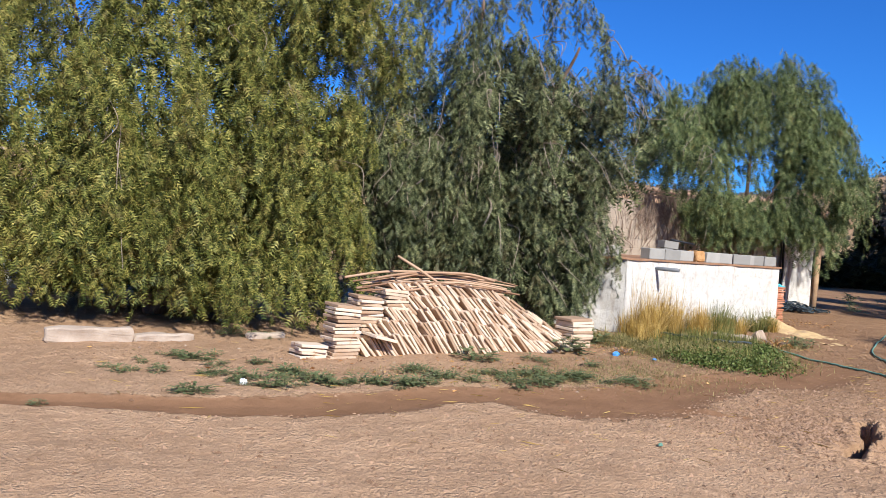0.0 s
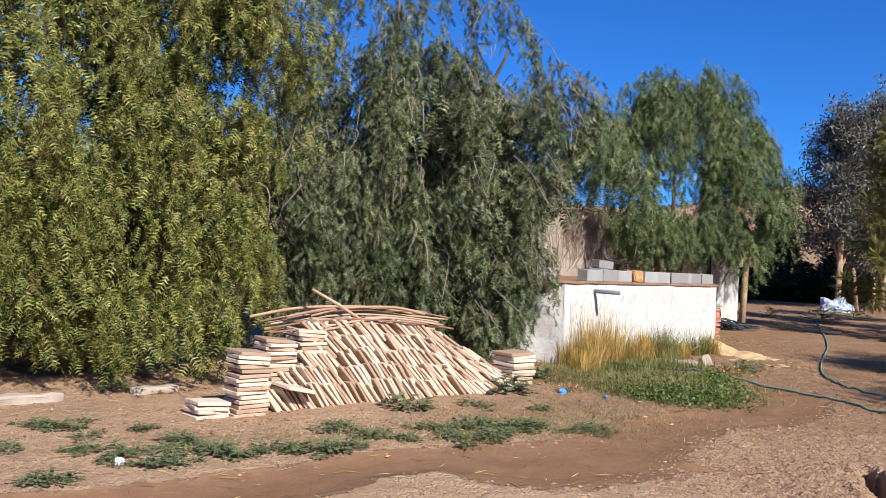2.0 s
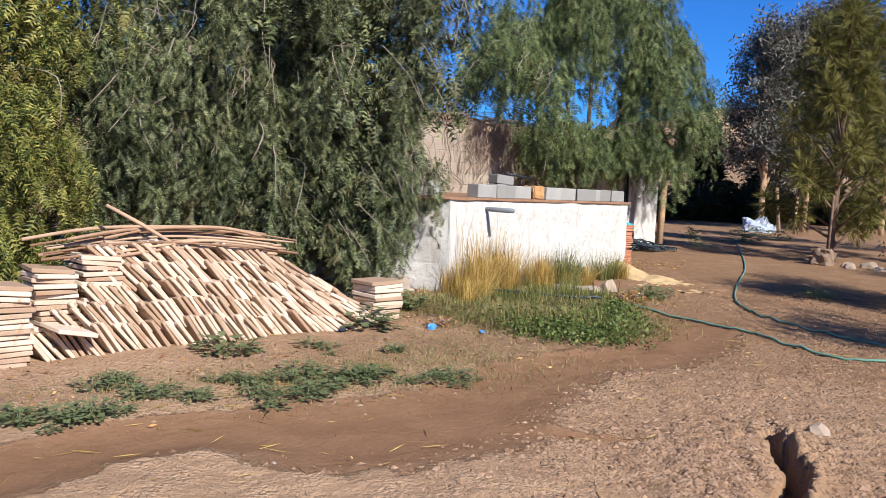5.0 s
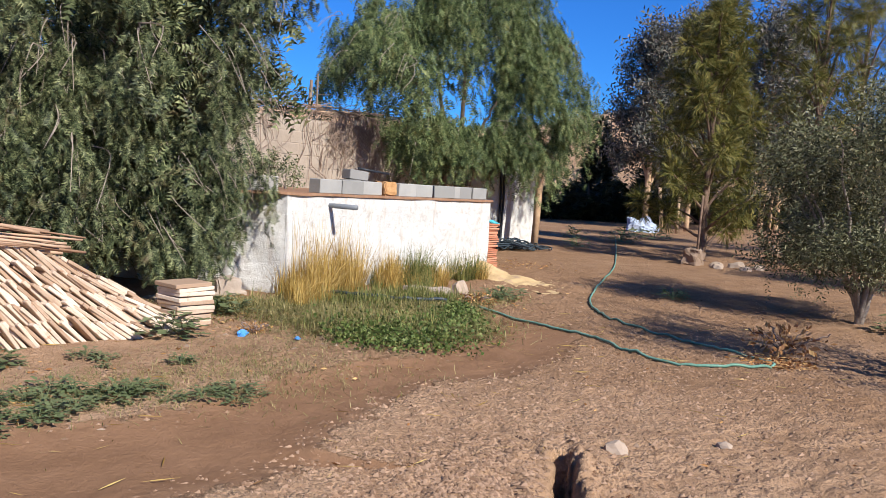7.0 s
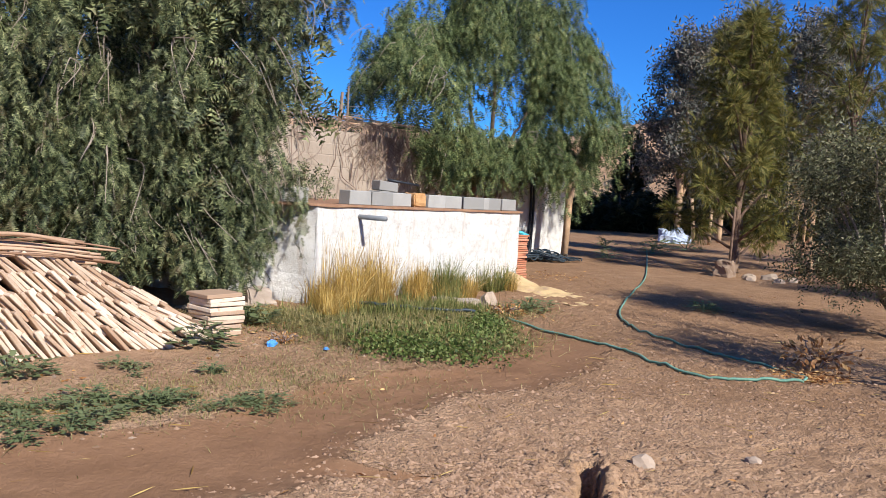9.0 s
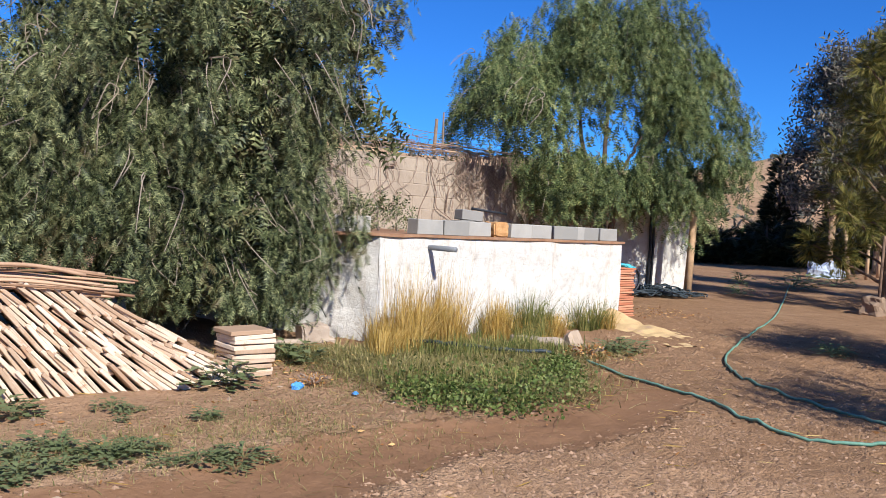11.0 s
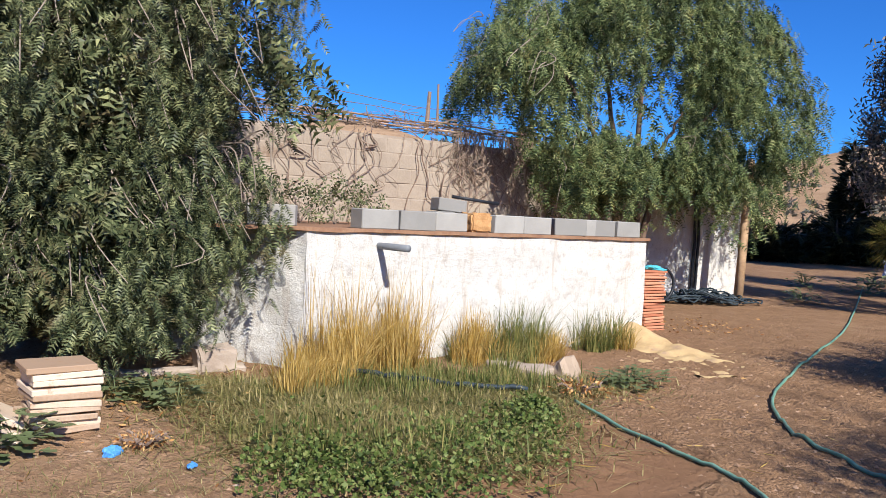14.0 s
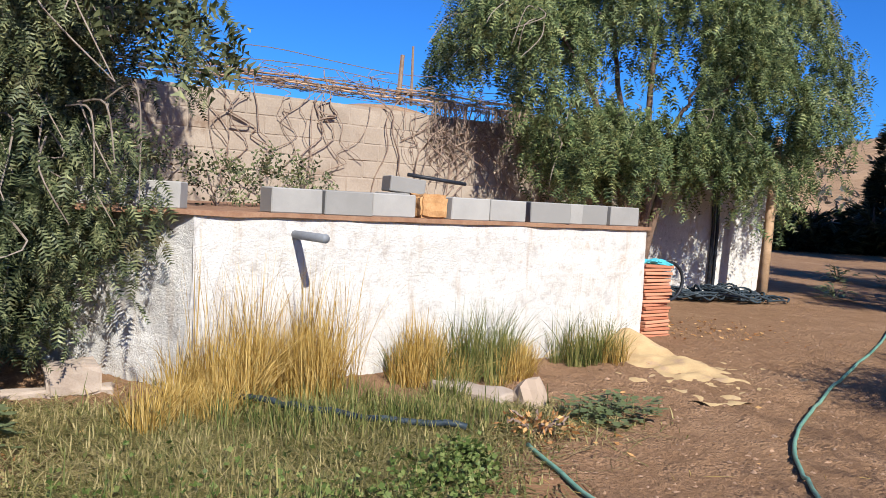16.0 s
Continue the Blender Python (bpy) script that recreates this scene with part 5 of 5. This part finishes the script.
field("tall_grass", [tufts(bunch(8, 2.0, 2.7, 0.08, 0.45, 75, 0.64, 0.3, 0.0036, rg) + bunch(8, 3.1, 3.8, 0.08, 0.45, 70, 0.5, 0.3, 0.0036, rg) + bunch(9, 1.5, 3.3, 0.15, 0.7, 65, 0.38, 0.3, 0.0036, rg) + bunch(9, 0.5, 2.2, 0.6, 1.2, 60, 0.26, 0.3, 0.0034, rg), rg)], G_GRASS, "tall green and yellowing grass against the tank")
field("low_grass", [blades(38000, patch([(6.9, 12.3, 0.5, 0.5, 3), (7.8, 12.5, 0.4, 0.4, 2.2), (7.2, 11.6, 0.45, 0.35, 3), (8.6, 13.1, 0.4, 0.25, 0.8), (6.0, 12.9, 0.4, 0.2, 0.8)]), (0.03, 0.13), 0.0052, 1.3, rg, 0.6, 2)], G_DRYG, "low half-dry grass on the yard")
field("green_grass", [blades(1300, patch([(7.6, 12.9, 0.45, 0.2, 2), (8.2, 13.0, 0.35, 0.15, 1), (7.2, 11.3, 0.4, 0.2, 0.6)]), (0.12, 0.28), 0.005, 0.3, rg)], G_GRASS, "fresh green grass before the tank")
field("sparse_grass", [blades(6000, patch([(4.3, 9.6, 0.9, 0.35, 2), (3.0, 9.3, 0.9, 0.3, 1), (5.2, 10.0, 0.7, 0.35, 1.5), (5.8, 10.8, 0.6, 0.5, 1)]), (0.02, 0.07), 0.0025, 0.9, rg, 0.6, 2)], G_DRYG, "sparse thin grass over the bare soil")


def weed_bed():
    rng = np.random.default_rng(91)
    sp = [(6.6, 10.75, 0.22, 0.2), (7.0, 10.62, 0.26, 0.22), (7.35, 10.95, 0.26, 0.24), (7.8, 11.5, 0.22, 0.22), (7.2, 11.5, 0.5, 0.4), (8.12, 11.9, 0.14, 0.16), (6.65, 11.15, 0.22, 0.18), (8.3, 12.2, 0.08, 0.1)]
    n = 5600
    k = rng.integers(0, len(sp), n)
    s = np.array(sp)[k]
    xy = s[:, :2] + np.clip(rng.normal(0, 1, (n, 2)), -1.8, 1.8) * s[:, 2:]
    P = np.concatenate([xy, (surf(xy[:, 0], xy[:, 1]) + 0.01 + 0.11 * rng.random(n) ** 1.7)[:, None]], 1)
    D = np.concatenate([rng.normal(0, 1, (n, 2)), rng.uniform(0.1, 0.7, (n, 1))], 1)
    leaf = np.array(diamond((0, 0, 0), (0, 1, 0), 0.75) + diamond((0, 0.3, 0), (0.45, 0.7, 0.06), 0.4) + diamond((0, 0.3, 0), (-0.45, 0.7, 0.06), 0.4))
    field("leafy_weeds", [scatter(leaf, P, D, rng.uniform(0.02, 0.046, n), rng)], G_WEED, "dense bed of leafy green weeds beside the channel", "weeds")


weed_bed()


def roof_shrub(u, v, s, seed):
    """A small shrub behind the blocks on the tank."""
    rng = np.random.default_rng(seed)
    x, y, z = on_tank(u, v, 1.3)
    shrub = thing("shrub", x, y, z, "small leafy shrub growing behind the tank roof", "shrub", "shrubs behind the tank")
    part("stem", limbs(Vector((0, 0, 0)), [[Vector((math.cos(g) * 0.1 * s, math.sin(g) * 0.1 * s, 0.15 * s)), Vector((math.cos(g) * 0.25 * s, math.sin(g) * 0.25 * s, 0.32 * s))] for g in (0, 1.6, 2.9, 4.4)], rng, 0.008, 0.05, 4), M_TWIG, shrub)
    P, d = lobe_points([(0, 0, 0.24 * s, 0.3 * s, 0.25 * s, 0.2 * s)], int(90 * s), rng, 0.9, -1)
    part("foliage", np_mesh("foliage", scatter(sprig(7, 0.3, 0.16, rng), P, d + [0, 0, 0.5], rng.uniform(0.08, 0.16, len(P)), rng), 4, G_PEP2), None, shrub)


for k, (u, v, s) in enumerate(((0.75, 1.5, 0.9), (1.3, 1.7, 1.1), (1.8, 1.9, 0.9), (0.2, 1.6, 1.2))):
    roof_shrub(u, v, s, 300 + k)


def dry_plant(x, y, s, seed, label):
    rng = np.random.default_rng(seed)
    plant = thing("dry_plant", x, y, gz(x, y), label, "plant")
    part("stem", limbs(Vector((0, 0, 0)), [[Vector((math.cos(g) * 0.12 * s, math.sin(g) * 0.12 * s, 0.1 * s)), Vector((math.cos(g) * 0.3 * s, math.sin(g) * 0.22 * s, 0.16 * s))] for g in (0.3, 1.3, 2.2, 3.4, 4.6, 5.5)], rng, 0.005, 0.05, 4), M_VINE, plant)
    P, d = lobe_points([(0, 0, 0.1 * s, 0.34 * s, 0.24 * s, 0.1 * s)], 190, rng, 0.95, -1)
    P[:, 2] = np.maximum(P[:, 2], 0.015)
    part("foliage", np_mesh("foliage", scatter(np.array(diamond((0, 0, 0), (0, 1, 0), 0.45)), P, d + rng.normal(0, 0.5, d.shape), rng.uniform(0.03, 0.075, len(P)) * s, rng), 4, M_DEAD), None, plant, "curled orange-brown dead leaves")["kind"] = "stuff"


dry_plant(10.55, 9.5, 1.5, 400, "dried-up plant with orange dead leaves beside the hose")
dry_plant(8.85, 12.75, 0.75, 401, "dried reddish weed beside the hose end")
dry_plant(5.65, 11.4, 0.5, 402, "dried weed beside the blue plastic scrap")


def clear_of_channel(P):
    """Which places lie outside the damp channel's middle and the trench."""
    keep = np.ones(len(P), bool)
    for (x0, y0, w0), (x1, y1, w1), k in [(a, b, 0.75) for a, b in zip(WET, WET[1:])] + [((*a, 0.13), (*b, 0.13), 1.0) for a, b in zip(TRENCH, TRENCH[1:])]:
        dx, dy = x1 - x0, y1 - y0
        t = np.clip(((P[:, 0] - x0) * dx + (P[:, 1] - y0) * dy) / (dx * dx + dy * dy), 0, 1)
        keep &= np.hypot(P[:, 0] - x0 - t * dx, P[:, 1] - y0 - t * dy) > k * (w0 + (w1 - w0) * t) * (0.55 + 0.8 * np.random.default_rng(2).random(len(P)))
    return keep


# ---- litter of clods, twigs and dead leaves ----
def clods(count, spots, size, seed, material, name, label, category):
    rng = np.random.default_rng(seed)
    octa = np.array([(1, 0, 0), (-1, 0, 0), (0, 1, 0), (0, -1, 0), (0, 0, 1)], float)
    tri = np.array([(0, 2, 4), (2, 1, 4), (1, 3, 4), (3, 0, 4)])
    P = patch(spots)(count, rng)
    away = clear_of_channel(P)
    P, count = P[away], int(away.sum())
    S = size[0] + (size[1] - size[0]) * rng.random(count) ** 2.3
    k = 1 + 0.3 * rng.normal(size=(count, 5, 1))
    v = octa[None] * k * S[:, None, None] * np.stack([rng.uniform(0.7, 1.3, count), rng.uniform(0.7, 1.3, count), rng.uniform(0.4, 0.8, count)], 1)[:, None, :]
    v = v + P[:, None, :] + np.array([0, 0, 0.004])
    me = bpy.data.meshes.new(name)
    f = (tri[None] + 5 * np.arange(count)[:, None, None]).reshape(-1, 3)
    me.from_pydata(v.reshape(-1, 3).tolist(), [], f.tolist())
    me.materials.append(material)
    tagged(new(name, me), label, category, kind="stuff")


clods(30000, [(5.5, 7.05, 0.35, 0.4, 4), (5.6, 7.2, 0.9, 0.9, 3), (6.8, 8.2, 1.3, 1.0, 4), (9, 9.5, 2.0, 2.0, 5), (3.5, 6.2, 2.0, 0.9, 1.5), (11.5, 13, 2, 2.5, 2), (2, 9.4, 2, 0.5, 1), (0.5, 6.3, 2.2, 1.2, 0.5)], (0.004, 0.021), 3, M_CLOD, "soil_clods", "crumbled clods of dry soil on the ground", "soil")
clods(170, [(3, 9.6, 2.2, 0.8, 2), (5.5, 11.5, 0.8, 0.6, 1.5), (9, 11, 2, 2.5, 1), (0, 10.3, 1.2, 0.4, 1)], (0.007, 0.03), 5, M_STONE, "pebbles", "scattered pale pebbles and tile chips", "pebbles")


def dead_leaves():
    rng = np.random.default_rng(15)
    n = 1500
    P = patch([(5.8, 12.3, 0.5, 0.4, 1), (10.15, 9.2, 0.2, 0.16, 3), (2.5, 9.8, 2, 0.5, 1), (8.9, 12.9, 0.3, 0.2, 1), (12.2, 17.0, 0.5, 0.5, 1.5), (10, 10, 3, 3, 1)])(n, rng)
    P[:, 2] += 0.02
    D = np.concatenate([rng.normal(0, 1, (n, 2)), rng.normal(0, 0.2, (n, 1))], 1)
    leaf = np.array(diamond((0, 0, 0), (0, 1, 0), 0.35))
    field("dead_leaves", [scatter(leaf, P, D, rng.uniform(0.02, 0.07, n), rng)], M_DEAD, "scattered dry brown leaves on the ground", "leaves")
    n = 420
    P = patch([(5, 9.5, 2.5, 1.5, 1), (8.9, 10.5, 1.2, 1.2, 1), (2, 8.5, 2, 0.8, 1), (3.5, 6.8, 2, 0.6, 0.6)])(n, rng)
    P[:, 2] += 0.018
    D = np.concatenate([rng.normal(0, 1, (n, 2)), np.zeros((n, 1))], 1)
    field("straw_litter", [scatter(np.array(diamond((0, 0, 0), (0, 1, 0), 0.04)), P, D, rng.uniform(0.06, 0.22, n), rng)], G_STRAW, "scattered straw and twigs on the soil", "litter")


dead_leaves()


def hill_scrub():
    rng = np.random.default_rng(19)
    n = 900
    r, g = rng.uniform(110, 320, n), rng.uniform(0.35, 1.35, n)
    x, y = r * np.cos(g), r * np.sin(g)
    P = np.stack([x, y, lie(x, y) + 0.2], 1)
    P = np.repeat(P, 7, 0) + rng.normal(0, 0.5, (n * 7, 3)) * [1, 1, 0.5]
    D = rng.normal(0, 1, P.shape) + [0, 0, 0.8]
    field("hill_scrub", [scatter(needles(5, 0.3, rng), P, D, rng.uniform(0.5, 1.3, len(P)), rng)], G_EUCA, "scattered dark shrubs on the dry hillside", "shrubs")


hill_scrub()
